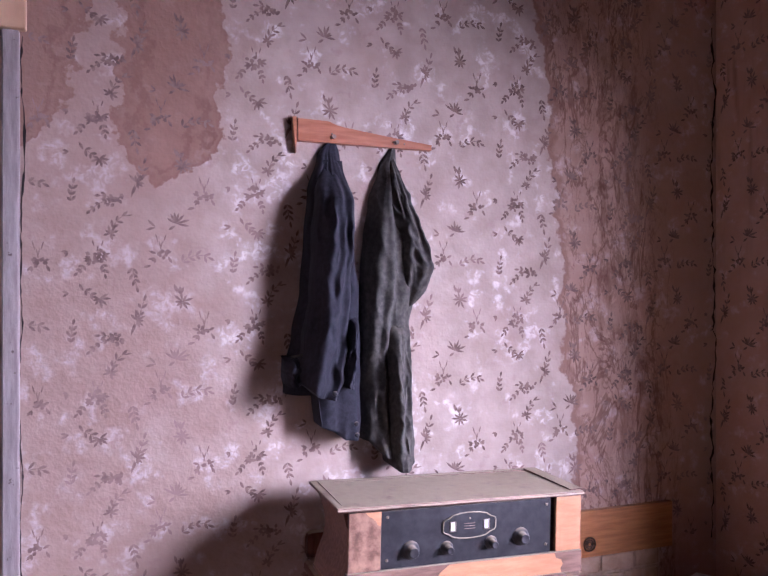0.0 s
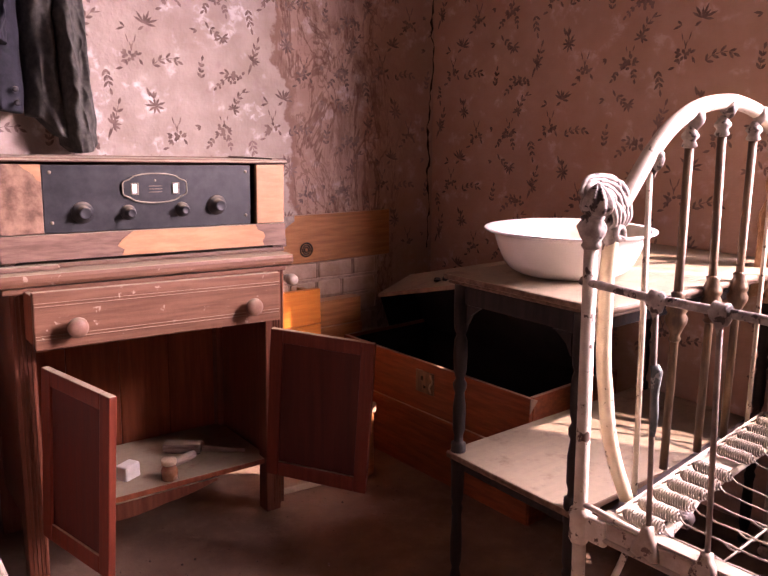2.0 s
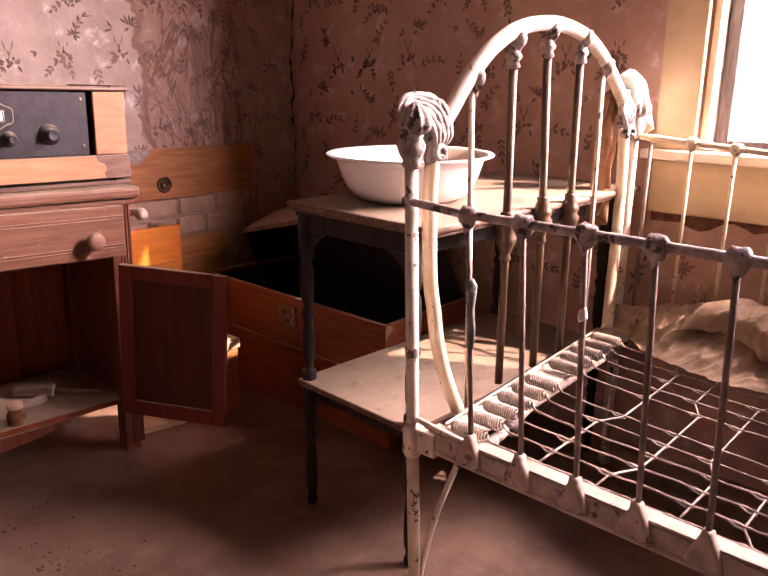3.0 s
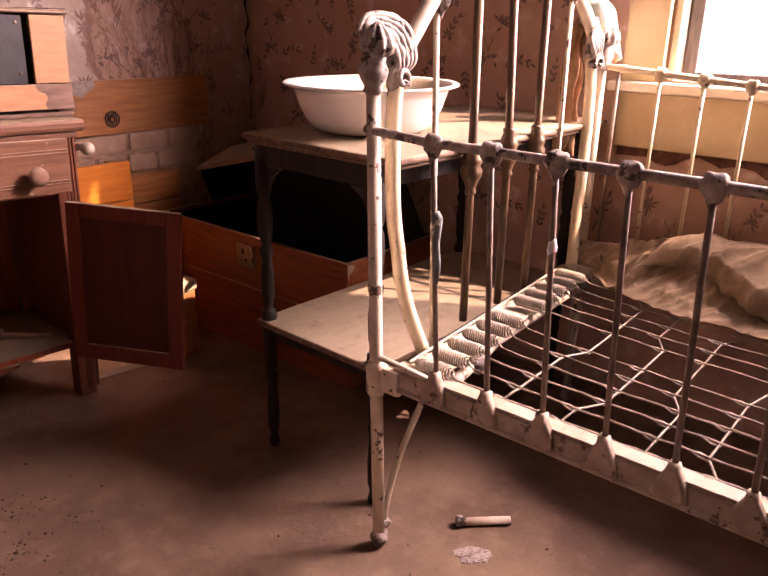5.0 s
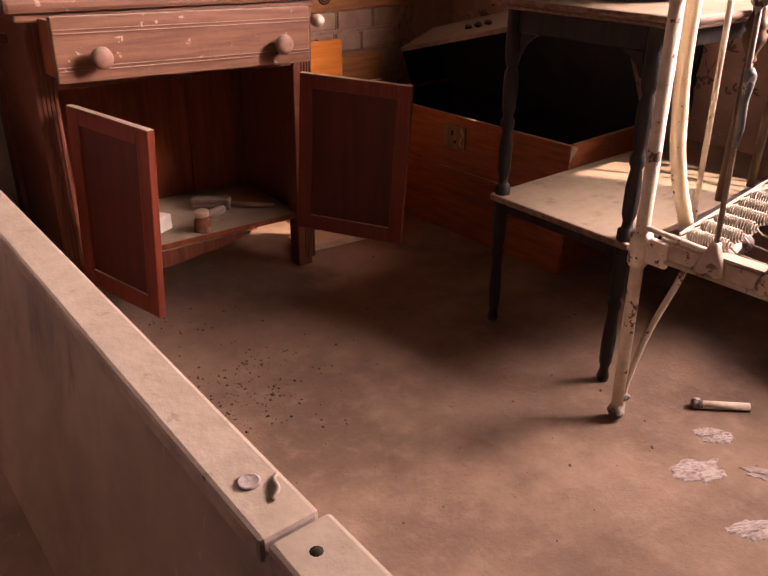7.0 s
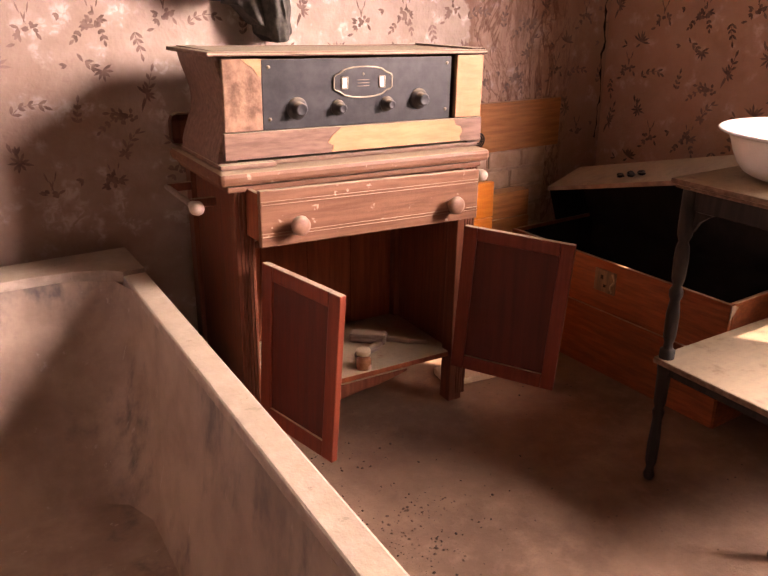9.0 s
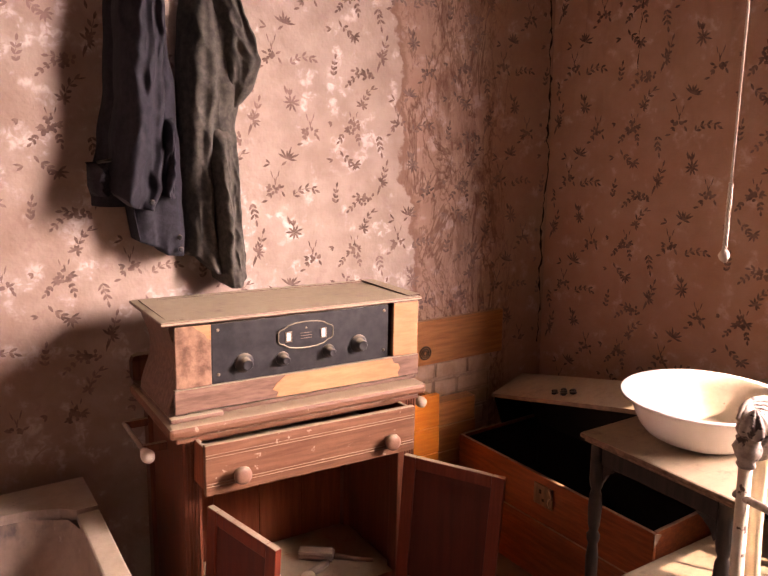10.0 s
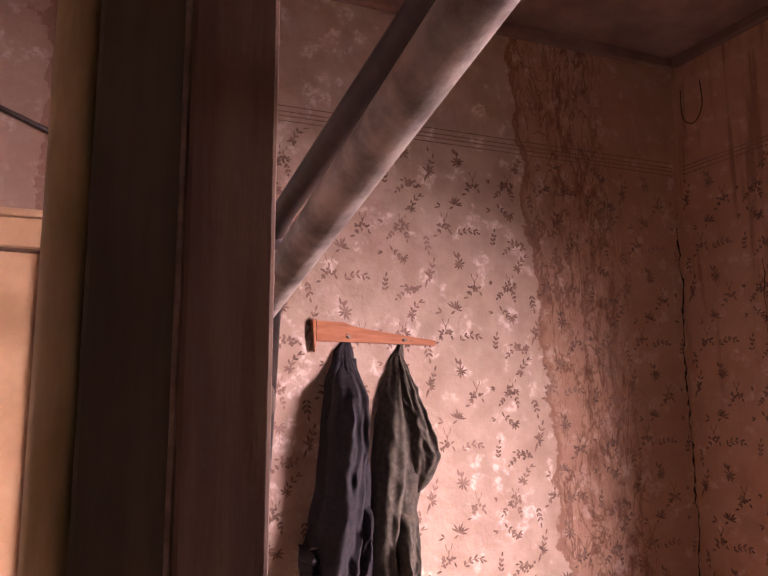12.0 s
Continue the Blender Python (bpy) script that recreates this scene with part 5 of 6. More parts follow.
def skew(x, d, z):
    return (x, -0.056 + 0.056 * (x - 0.037) / 0.66 - d, z)


def skew_box(x0, x1, d0, d1, z0, z1):
    bm = box(B(), x0, x1, d0, d1, z0, z1, 0.001)
    for v in bm.verts:
        v.co = Vector(skew(v.co.x, v.co.y, v.co.z))
    return bm


part("spring_plate", skew_box(0.034, 0.715, 0.003, 0.062, 0.392, 0.395), M_IRON, cot, "pale sheet-metal strip")
part("spring_plate", skew_box(0.034, 0.715, -0.002, 0.002, 0.384, 0.410), M_IRON, cot)
part("head_bar", skew_box(0.010, CW - 0.02, -0.034, -0.006, 0.380, 0.386), M_DARKPIPE, cot, "dark angle-iron head bar")
for x in xs:
    pts = []
    n = 132
    for i in range(n + 1):
        a = i / n * 16 * 2 * math.pi
        r_ = 0.0118 * min(1.0, 0.4 + 5 * min(i / n, 1 - i / n))
        pts.append(Vector(skew(x, 0.014 + 0.076 * i / n, 0.412)) + Vector((r_ * math.cos(a), 0, r_ * math.sin(a))))
    bm = tube(B(), [skew(x, 0.0, 0.404), skew(x, 0.008, 0.409)] + pts[2:] + [skew(x, 0.094, 0.410), skew(x, 0.102, 0.405)], 0.0018, 5)
    part("coil_spring", bm, M_WIRE, cot, "tight coil spring")
rows_y = [-0.225 - 0.105 * i for i in range(10)]


def net_z(x, y):
    return 0.398 - 0.014 * math.sin(min(1, max(0, (-y - 0.09) / 1.05)) * math.pi) * math.sin(math.pi * min(1, max(0, x / CW)))


def jog(i, j):
    return -0.028 * (((i + 3 * j) // 5) % 2)


for i, x in enumerate(xs):
    pts = [skew(x, 0.102, 0.405)]
    y = pts[0][1]
    while y > -CL + 0.06:
        y -= 0.035
        pts.append((x + 0.012 + 0.0022 * math.sin(y * 60 + i), y, net_z(x, y)))
    bm = tube(B(), pts, 0.0019, 6)
    for j, row_y in enumerate(rows_y):
        ry = row_y + jog(i, j) + 0.03 * (x - 0.4)
        zz = net_z(x, ry)
        tube(bm, [(x + 0.012, ry + 0.020, zz), (x + 0.0185, ry + 0.010, zz - 0.002), (x + 0.017, ry - 0.006, zz - 0.004), (x + 0.008, ry - 0.007, zz - 0.004), (x + 0.006, ry + 0.008, zz - 0.002), (x + 0.012, ry + 0.020, zz)], 0.0018, 5)
    part("net_wire", bm, M_WIRE, cot)
for j, ry in enumerate(rows_y):
    pts = [(x + 0.012, ry + jog(i, j) + 0.03 * (x - 0.4) - 0.004, net_z(x, ry) - 0.003) for i, x in enumerate(xs)]
    part("cross_wire", tube(B(), pts, 0.0021, 6), M_WIRE, cot)
part("stay", tube(B(), [(0.06, -0.12, 0.366), (0.17, -0.105, 0.372), (0.30, -0.07, 0.362), (CW - 0.05, -0.04, 0.36)], 0.011, 8), M_IRON, cot)
part("stay_joint", lump(B(), (0.075, -0.125, 0.375), (0.022, 0.016, 0.020), 6, 0.4, 2), M_CAST, cot)
part("stay_joint", lump(B(), (0.165, -0.112, 0.372), (0.018, 0.017, 0.018), 7, 0.4, 2), M_CAST, cot)


# ---- cloth on the cot ----
def cloth_sheet(nx, ny, fn, thick):
    bm = B()
    g = [[bm.verts.new(fn(i / nx, j / ny)) for j in range(ny + 1)] for i in range(nx + 1)]
    for i in range(nx):
        for j in range(ny):
            f = bm.faces.new((g[i][j], g[i + 1][j], g[i + 1][j + 1], g[i][j + 1]))
            f.smooth = True
    bmesh.ops.recalc_face_normals(bm, faces=bm.faces)
    bmesh.ops.solidify(bm, geom=bm.faces[:], thickness=thick)
    return bm


def ridged(x, y, sx, sy, seed, warp=0.5):
    w = warp * noise.noise(Vector((x * 5, y * 5, seed)))
    return (1 - min(1.0, 1.9 * abs(noise.noise(Vector((x * sx + w, y * sy - w, seed * 3.7)))))) ** 2


def creases(x, y):
    """Height of the folds: broad rolls, then sharp creases across them."""
    p, q = x + 0.8 * y, y - 0.7 * x
    return 0.017 * ridged(p, q, 11.0, 2.6, 1.0) + 0.014 * ridged(x - 0.3 * y, y + 0.5 * x, 3.0, 13.0, 2.0) + 0.009 * ridged(p, q, 26, 6, 5.0) + 0.006 * ridged(x, y, 9, 34, 7.0, 0.8)


def smooth01(a, b, t):
    t = min(1.0, max(0.0, (t - a) / (b - a)))
    return t * t * (3 - 2 * t)


def swell(u, v):
    """The sheet heaps up along the far side of the cot."""
    return 0.072 * smooth01(0.05, 0.75, u) * (0.45 + 0.55 * smooth01(0.0, 0.25, v)) * (1 - 0.25 * smooth01(0.85, 1.0, u))


def rumple(u, v):
    edge = 0.705 - 0.135 * smooth01(0.0, 0.30, v) + 0.030 * noise.noise(Vector((v * 9, 1, 0))) + 0.012 * noise.noise(Vector((v * 27, 5, 0)))
    x = edge + (CW - 0.006 - edge) * u
    y = -0.012 - v * 0.98 + 0.02 * noise.noise(Vector((u * 4, v * 5, 9)))
    z = 0.407 + swell(u, v) + creases(x, y) * min(1, 0.25 + u * 5)
    return (x, y, z)


def folded(u, v):
    edge = 0.64 + 0.035 * math.sin(v * 5.0 + 0.6) + 0.020 * noise.noise(Vector((v * 8, 3, 0)))
    x = edge + (CW - 0.002 - edge) * u
    y = -0.215 - v * 0.36 - 0.03 * u + 0.015 * noise.noise(Vector((u * 4, v * 5, 2)))
    uu = (x - 0.57) / (CW - 0.576)
    lip = min(1.0, u * 9)
    z = 0.413 + swell(uu, 0.5) + 0.034 * math.sqrt(lip) * min(1.0, 6 * v, 6 * (1 - v)) + 0.006 + 0.5 * creases(x + 0.3, y) + 0.010 * ridged(x, y, 9, 3.0, 9.0)
    return (x, y, z)


bl = thing("blanket", "crumpled brown cotton sheet lying on the cot springs", "sheet", COTM)
part("sheet", cloth_sheet(90, 220, rumple, 0.003), M_BLANKET, bl)
part("folded_end", cloth_sheet(60, 110, folded, 0.004), M_BLANKET, bl, "end of the sheet folded over")


def shroud(u, v):
    a = (u - 0.5) * 6.0
    w = 0.036 * math.sin(min(1.0, 0.04 + v * 2.4) * math.pi / 2) + (0.008 + 0.005 * math.sin(a * 5)) * v
    x = CW - 0.012 + 0.050 * v ** 2 + w * math.sin(a)
    y = 0.012 - w * 0.85 * math.cos(a)
    z = 1.030 - 0.105 * v ** 1.5 - 0.045 * v * (0.5 + 0.5 * math.sin(a)) + 0.007 * noise.noise(Vector((u * 6, v * 4, 0)))
    return (x, y, z)


wc = part("white_cloth", cloth_sheet(28, 24, shroud, 0.002), M_CLOTHW)
tagged(wc, "white cloth draped over the far corner post of the cot", "cloth").matrix_world = COTM


def hang(u, v):
    x = 0.758 - 0.050 * v ** 0.8 + (0.025 + 0.048 * v ** 0.7) * u + 0.006 * noise.noise(Vector((u * 3, v * 6, 7)))
    y = 0.045 + 0.014 * math.sin(u * 12 + v * 2) + 0.016 * noise.noise(Vector((u * 5, v * 4, 2)))
    z = 0.985 - 0.31 * v - 0.02 * math.sin(u * 3) * (1 - v) + 0.02 * math.sin(u * 5) * v
    return (x, y, z)


bc = part("brown_cloth", cloth_sheet(30, 44, hang, 0.003), M_CLOTHB)
tagged(bc, "rust-brown garment hanging from the corner post of the cot", "cloth").matrix_world = COTM

# ---- coat rack and clothes ----
rack = thing("coat_rack", "orange-brown wooden coat rail with pegs nailed to the wall", "coat rack", pose(0, 0, 0))
out = [(0.503, 2.013), (0.503, 2.081), (0.60, 2.078), (0.625, 2.068), (0.655, 2.062), (0.70, 2.056), (0.80, 2.043), (0.944, 2.026), (0.944, 2.009), (0.80, 2.010)]
part("board", prism(B(), out, NORTH - 0.022, NORTH - 0.001), M_RACK, rack)
part("end_strip", prism(B(), [(0.486, 2.083), (0.498, 2.086), (0.500, 2.03), (0.497, 1.975), (0.491, 2.03)], NORTH - 0.026, NORTH - 0.001), M_RACK, rack, "split strip at the end")
for x, z in ((0.612, 2.030), (0.818, 2.026)):
    part("peg", tube(B(), [(x, NORTH - 0.02, z), (x, NORTH - 0.036, z - 0.002), (x, NORTH - 0.044, z - 0.002)], [0.006, 0.006, 0.007], 8), M_RUSTY, rack)
for x, z in ((0.611, 2.040), (0.850, 2.024)):
    part("nail", lathe(B(), [(0.003, 0), (0.001, 0.002)], 8, pose(x, NORTH - 0.022, z, 90)), M_RUSTY, rack)


def drape(rows, hem, ridges, deep, seed, off=0.004, nu=90, nv=110, tuck=0.0):
    """Hanging cloth: rows of (height, west edge, east edge); ridges of (place at top, place at hem, width, rise); hem gives the drop across."""
    bm = B()
    z_top, z_low = rows[0][0], rows[-1][0]

    def edges(z):
        for r0, r1 in zip(rows, rows[1:]):
            if z >= r1[0]:
                f = (r0[0] - z) / (r0[0] - r1[0])
                f = f * f * (3 - 2 * f)
                return r0[1] + (r1[1] - r0[1]) * f, r0[2] + (r1[2] - r0[2]) * f
        return rows[-1][1], rows[-1][2]

    front, back = [], []
    for j in range(nv + 1):
        v = j / nv
        fr, bk = [], []
        for i in range(nu + 1):
            u = i / nu
            z = z_top + (z_low + hem(u) - z_top) * v
            a, b = edges(max(z, z_low))
            x = a + (b - a) * u
            body = math.sqrt(max(0.0, 1 - (2 * u - 1) ** 2)) ** 0.8
            d = 0.34 * body
            for u0, u1, w, rise in ridges:
                c = u0 + (u1 - u0) * v ** 0.8 + 0.035 * noise.noise(Vector((v * 3.1, seed, u0 * 9)))
                ww = 1.9 * w * (0.75 + 0.4 * v)
                d += 0.30 * rise * min(1, 0.35 + v * 1.5) * math.exp(-((u - c) / ww) ** 2)
            d += 0.17 * noise.noise(Vector((u * 2.9 + v * 1.6, v * 2.2, seed))) + 0.05 * (1 - 2 * abs(noise.noise(Vector((u * 3 + v * 4, v * 8 - u * 2.5, seed * 3))))) * min(1, v * 3)
            d *= min(1.0, body * 2.2) * (0.45 + 0.55 * min(1, v * 3.5))
            d *= 1 - tuck * max(0.0, (v - 0.72) / 0.28) ** 2
            y = NORTH - off * min(1.0, 0.1 + v * 5) - deep * max(0.02, d) * min(1.0, 0.25 + v * 5)
            fr.append(bm.verts.new((x + 0.004 * noise.noise(Vector((v * 11, seed, u * 4))), y, z)))
            bk.append(bm.verts.new((x, NORTH - off * 0.4, z + 0.001)))
        front.append(fr)
        back.append(bk)
    for j in range(nv):
        for i in range(nu):
            f = bm.faces.new((front[j][i], front[j][i + 1], front[j + 1][i + 1], front[j + 1][i]))
            f.smooth = True
            bm.faces.new((back[j][i + 1], back[j][i], back[j + 1][i], back[j + 1][i + 1]))
        for s in (0, nu):
            bm.faces.new((front[j][s], front[j + 1][s], back[j + 1][s], back[j][s]))
    for i in range(nu):
        bm.faces.new((front[nv][i], front[nv][i + 1], back[nv][i + 1], back[nv][i]))
        bm.faces.new((front[0][i + 1], front[0][i], back[0][i], back[0][i + 1]))
    return bm


def bumpy(*pairs):
    """A hem line: straight runs between (u, drop) pairs."""
    def f(u):
        for (u0, d0), (u1, d1) in zip(pairs, pairs[1:]):
            if u <= u1:
                return d0 + (d1 - d0) * (u - u0) / (u1 - u0)
        return pairs[-1][1]
    return f


coat = thing("coat", "dark navy wool coat hanging from the wall rail", "coat", pose(0, 0, 0))
bm = drape([(2.028, 0.600, 0.628), (1.97, 0.566, 0.640), (1.86, 0.536, 0.662), (1.72, 0.524, 0.684), (1.56, 0.512, 0.696), (1.42, 0.486, 0.700), (1.31, 0.462, 0.702), (1.22, 0.460, 0.700), (1.10, 0.470, 0.694)],
           bumpy((0, 0.145), (0.36, 0.145), (0.40, 0.050), (0.62, 0.030), (0.70, 0.010), (0.95, 0.0), (1, 0.01)), [(0.45, 0.14, 0.07, 0.35), (0.5, 0.50, 0.05, 0.45), (0.6, 0.66, 0.05, 0.30), (0.75, 0.86, 0.075, 0.60)], 0.20, 3)
part("body", bm, M_COAT, coat)
bm = drape([(1.955, 0.575, 0.640), (1.85, 0.548, 0.655), (1.70, 0.535, 0.655), (1.55, 0.528, 0.645), (1.40, 0.505, 0.632), (1.30, 0.482, 0.618), (1.235, 0.475, 0.592)],
           bumpy((0, 0.055), (0.5, 0.012), (1, 0.0)), [(0.35, 0.28, 0.08, 0.42), (0.55, 0.60, 0.07, 0.30), (0.8, 0.86, 0.06, 0.40)], 0.20, 5, 0.085)
part("sleeve", bm, M_COAT, coat, "hanging sleeve with buttoned cuff")
bm = drape([(1.50, 0.640, 0.672), (1.36, 0.618, 0.660), (1.262, 0.600, 0.650)], bumpy((0, 0.015), (1, 0.0)), [(0.5, 0.5, 0.16, 0.4)], 0.18, 7, 0.085, 30, 40)
part("flap", bm, M_COAT, coat)
bm = drape([(1.36, 0.452, 0.500), (1.30, 0.450, 0.505), (1.275, 0.455, 0.500)], bumpy((0, 0), (1, 0.004)), [(0.5, 0.5, 0.3, 0.3)], 0.15, 9, 0.06, 24, 24)
part("pocket", bm, M_COAT, coat)
part("pocket_welt", tube(B(), [(0.462, NORTH - 0.108, 1.362), (0.496, NORTH - 0.118, 1.368)], 0.004, 6), M_TROUSER, coat)
BT = (0.185, 0.118)
for x, z, y in ((0.574, 1.262, NORTH - BT[0]), (0.660, 1.158, NORTH - BT[1]), (0.662, 1.125, NORTH - BT[1])):
    part("button", lathe(B(), [(0.0075, 0), (0.0075, 0.003), (0.004, 0.005), (0.001, 0.005)], 12, pose(x, y, z, 90)), M_PLASTIC, coat)
trousers = thing("trousers", "grey-green work trousers hanging bunched from the wall rail", "trousers", pose(0, 0, 0))
bm = drape([(2.022, 0.806, 0.826), (1.94, 0.766, 0.828), (1.83, 0.732, 0.858), (1.72, 0.716, 0.888), (1.62, 0.706, 0.900), (1.54, 0.704, 0.888), (1.45, 0.702, 0.868), (1.36, 0.702, 0.852), (1.24, 0.702, 0.850), (1.10, 0.700, 0.860), (1.04, 0.705, 0.858)],
           bumpy((0, 0.055), (0.15, 0.05), (0.4, 0.005), (0.5, 0.0), (1, 0.0)), [(0.35, 0.10, 0.07, 0.30), (0.45, 0.40, 0.05, 0.52), (0.6, 0.72, 0.08, 0.42)], 0.165, 12)
part("body", bm, M_TROUSER, trousers)
bm = drape([(1.50, 0.768, 0.862), (1.38, 0.764, 0.852), (1.26, 0.772, 0.852), (1.12, 0.770, 0.862), (1.00, 0.778, 0.860)], bumpy((0, 0.02), (0.3, 0.0), (0.8, 0.006), (1, 0.03)), [(0.25, 0.3, 0.12, 0.5), (0.7, 0.6, 0.14, 0.25)], 0.165, 15, 0.045)
part("leg", bm, M_TROUSER, trousers)
bm = drape([(1.99, 0.805, 0.818), (1.93, 0.796, 0.828), (1.84, 0.790, 0.862), (1.76, 0.800, 0.896), (1.68, 0.812, 0.922), (1.62, 0.816, 0.936), (1.57, 0.816, 0.926), (1.505, 0.822, 0.895)], bumpy((0, 0.05), (0.25, 0.012), (0.5, 0.0), (0.75, 0.012), (1, 0.05)), [(0.3, 0.2, 0.09, 0.30), (0.5, 0.55, 0.07, 0.38), (0.7, 0.85, 0.07, 0.42)], 0.19, 17, 0.014, 60, 80, 0.6)
part("pocket_bulge", bm, M_TROUSER, trousers)

# ---- tub ----
tub = thing("bathtub", "old zinc-lined tub with a wide dusty wooden rim", "bathtub", pose(0, 0, 0))
RZ = 0.490
X0, X1, Y0, Y1 = -0.30, 0.378, 0.16, 2.19
YJ = 0.517  # joint in the rim boards
part("rim", box(B(), X1 - 0.055, X1, YJ, 1.995, RZ - 0.026, RZ, 0.005), M_RIM, tub, "dusty wooden rim board")
part("rim", box(B(), X0, X0 + 0.055, YJ, 1.995, RZ - 0.026, RZ, 0.005), M_RIM, tub)
out = [(X0, Y1), (X1 - 0.005, Y1), (X1 - 0.002, 1.998), (0.325, 1.998), (0.290, 2.030), (0.22, 2.058), (0.12, 2.068), (0.0, 2.062), (X0, 2.03)]
bm = prism(B(), out, RZ - 0.020, RZ + 0.008)
bm.transform(Matrix(((1, 0, 0, 0), (0, 0, 1, 0), (0, 1, 0, 0), (0, 0, 0, 1))))
part("end_board", bm, M_RIM, tub, "dusty board across the head of the tub")
# lining: sloping head, steep sides, flat bottom
bm = B()
top = [(X0 + 0.05, Y0 + 0.03), (X1 - 0.050, Y0 + 0.03), (X1 - 0.050, 1.90), (X1 - 0.075, 2.00), (0.22, 2.05), (0.05, 2.06), (X0 + 0.05, 2.04)]
bot = [(X0 + 0.10, Y0 + 0.08), (X1 - 0.13, Y0 + 0.08), (X1 - 0.13, 1.62), (X1 - 0.16, 1.70), (0.17, 1.735), (0.03, 1.74), (X0 + 0.10, 1.72)]
rings = []
for k in range(9):
    u = k / 8
    z = (RZ - 0.012) * (1 - u) + 0.06 * u
    e = u ** 1.3
    rings.append([bm.verts.new((a[0] * (1 - e) + b[0] * e, a[1] * (1 - e) + b[1] * e, z)) for a, b in zip(top, bot)])
for r1, r2 in zip(rings, rings[1:]):
    for i in range(len(r1)):
        f = bm.faces.new((r1[i], r1[(i + 1) % len(r1)], r2[(i + 1) % len(r2)], r2[i]))
        f.smooth = True
bm.faces.new(rings[-1])
part("lining", bm, M_TUB, tub, "stained zinc lining")
part("side_board", box(B(), X1 - 0.030, X1 - 0.006, Y0, 2.15, 0.0, RZ - 0.027, 0.002), M_GREYWOOD, tub)
part("side_board", box(B(), X0 + 0.006, X0 + 0.030, Y0, 2.15, 0.0, RZ - 0.027, 0.002), M_GREYWOOD, tub)
disc = part("drain_cap", lathe(B(), [(0.0095, 0), (0.010, 0.0015), (0.0085, 0.003), (0.0075, 0.0022), (0.001, 0.0022)], 24), M_PLASTERLUMP, tub, "round worn metal disc")
disc.data.transform(pose(0.349, 0.578, RZ))
part("splinter", tube(B(), smooth_path([(0.353, 0.548, RZ + 0.001), (0.362, 0.553, RZ + 0.004), (0.366, 0.566, RZ + 0.002), (0.372, 0.572, RZ + 0.001)], 4), 0.0022, 6), M_GREYWOOD, tub)
near = part("rim", box(B(), X1 - 0.051, X1 + 0.007, Y0, YJ - 0.003, RZ - 0.027, RZ - 0.002, 0.005), M_RIM, tub, "dusty end piece of the rim")
part("nail_hole", lathe(B(), [(0.0055, 0), (0.001, 0.0008)], 10, pose(0.353, 0.485, RZ - 0.002)), M_CRACK, near)
part("rim", box(B(), X0 - 0.003, X0 + 0.052, Y0, YJ - 0.003, RZ - 0.027, RZ - 0.002, 0.005), M_RIM, tub)
part("rim", box(B(), X0 + 0.053, X1 - 0.052, Y0, Y0 + 0.05, RZ - 0.027, RZ - 0.002, 0.005), M_RIM, tub)
part("side_board", box(B(), X0 + 0.031, X1 - 0.031, Y0, Y0 + 0.024, 0.0, RZ - 0.028, 0.002), M_GREYWOOD, tub)

# ---- pipes and post at the foot of the tub ----
for base, lean, elbow, out_at, r, rb, mt, lab in (((-0.110, 0.405), -0.030, 1.849, (-0.070, -0.95, 2.185), 0.0115, 0.0115, M_PIPE, "grey galvanized"), ((-0.0690, 0.455), 0.024, 1.957, (-0.056, -1.2, 2.20), 0.0132, 0.0098, M_DARKPIPE, "dark brown")):
    p = thing("water_pipe", lab + " water pipe rising from the tub floor and bending away", "pipe", pose(0, 0, 0))
    x, y = base
    part("riser", tube(B(), [(x - lean, y, 0.062), (x - lean, y, 1.36), (x - lean * 0.96, y, 1.42), (x, y, elbow - 0.02)], r, 16), M_DARKPIPE, p, "dark brown riser")
    part("coupling", lathe(B(), [(r * 1.02, elbow - 0.034), (r * 1.38, elbow - 0.032), (r * 1.42, elbow - 0.026), (r * 1.2, elbow - 0.023), (r * 1.22, elbow - 0.006), (r * 1.32, elbow - 0.003), (r * 1.28, elbow + 0.005), (r * 1.0, elbow + 0.009)], 18, pose(x, y, 0)), M_DARKPIPE, p)
    d = (Vector(out_at) - Vector((x, y, elbow)))
    part("branch", tube(B(), [(x, y + 0.006, elbow - 0.006), (x, y - 0.004, elbow)] + [Vector((x, y, elbow)) + d * t for t in (0.03, 0.3, 0.6, 1.0)], [r, r] + [rb] * 4, 16), mt, p, lab + " branch")

post = thing("door_post", "dark brown and olive wooden post with ochre edge strip", "post", pose(0, 0, 0))
part("brown_face", box(B(), -0.183, -0.150, 0.095, 0.155, 0.0, HIGH - 0.001, 0.002), M_POST, post)
part("olive_face", box(B(), -0.2145, -0.1835, 0.100, 0.150, 0.0, HIGH - 0.001, 0.0015), M_POSTG, post)
part("bead", tube(B(), [(-0.184, 0.098, 0.0), (-0.184, 0.098, HIGH - 0.002)], 0.0012, 6), M_GREYWOOD, post)
bm = B()
rng = random.Random(4)
tube(bm, [(-0.2222 + 0.0009 * rng.uniform(-1, 1), 0.112, k * 0.11) for k in range(30)], 0.0078, 10)
part("edge_strip", bm, M_POSTY, post, "ochre rounded edge strip")
bm = B()
for k in range(24):
    z = 1.0 + k * 0.062 + rng.uniform(-0.02, 0.02)
    lump(bm, (-0.1495, 0.098 + rng.uniform(0, 0.02), z), (0.0022, 0.004, rng.uniform(0.004, 0.012)), k, 0.5, 1)
part("paint_flake", bm, M_PLASTERLUMP, post, "pale flakes of old paint")

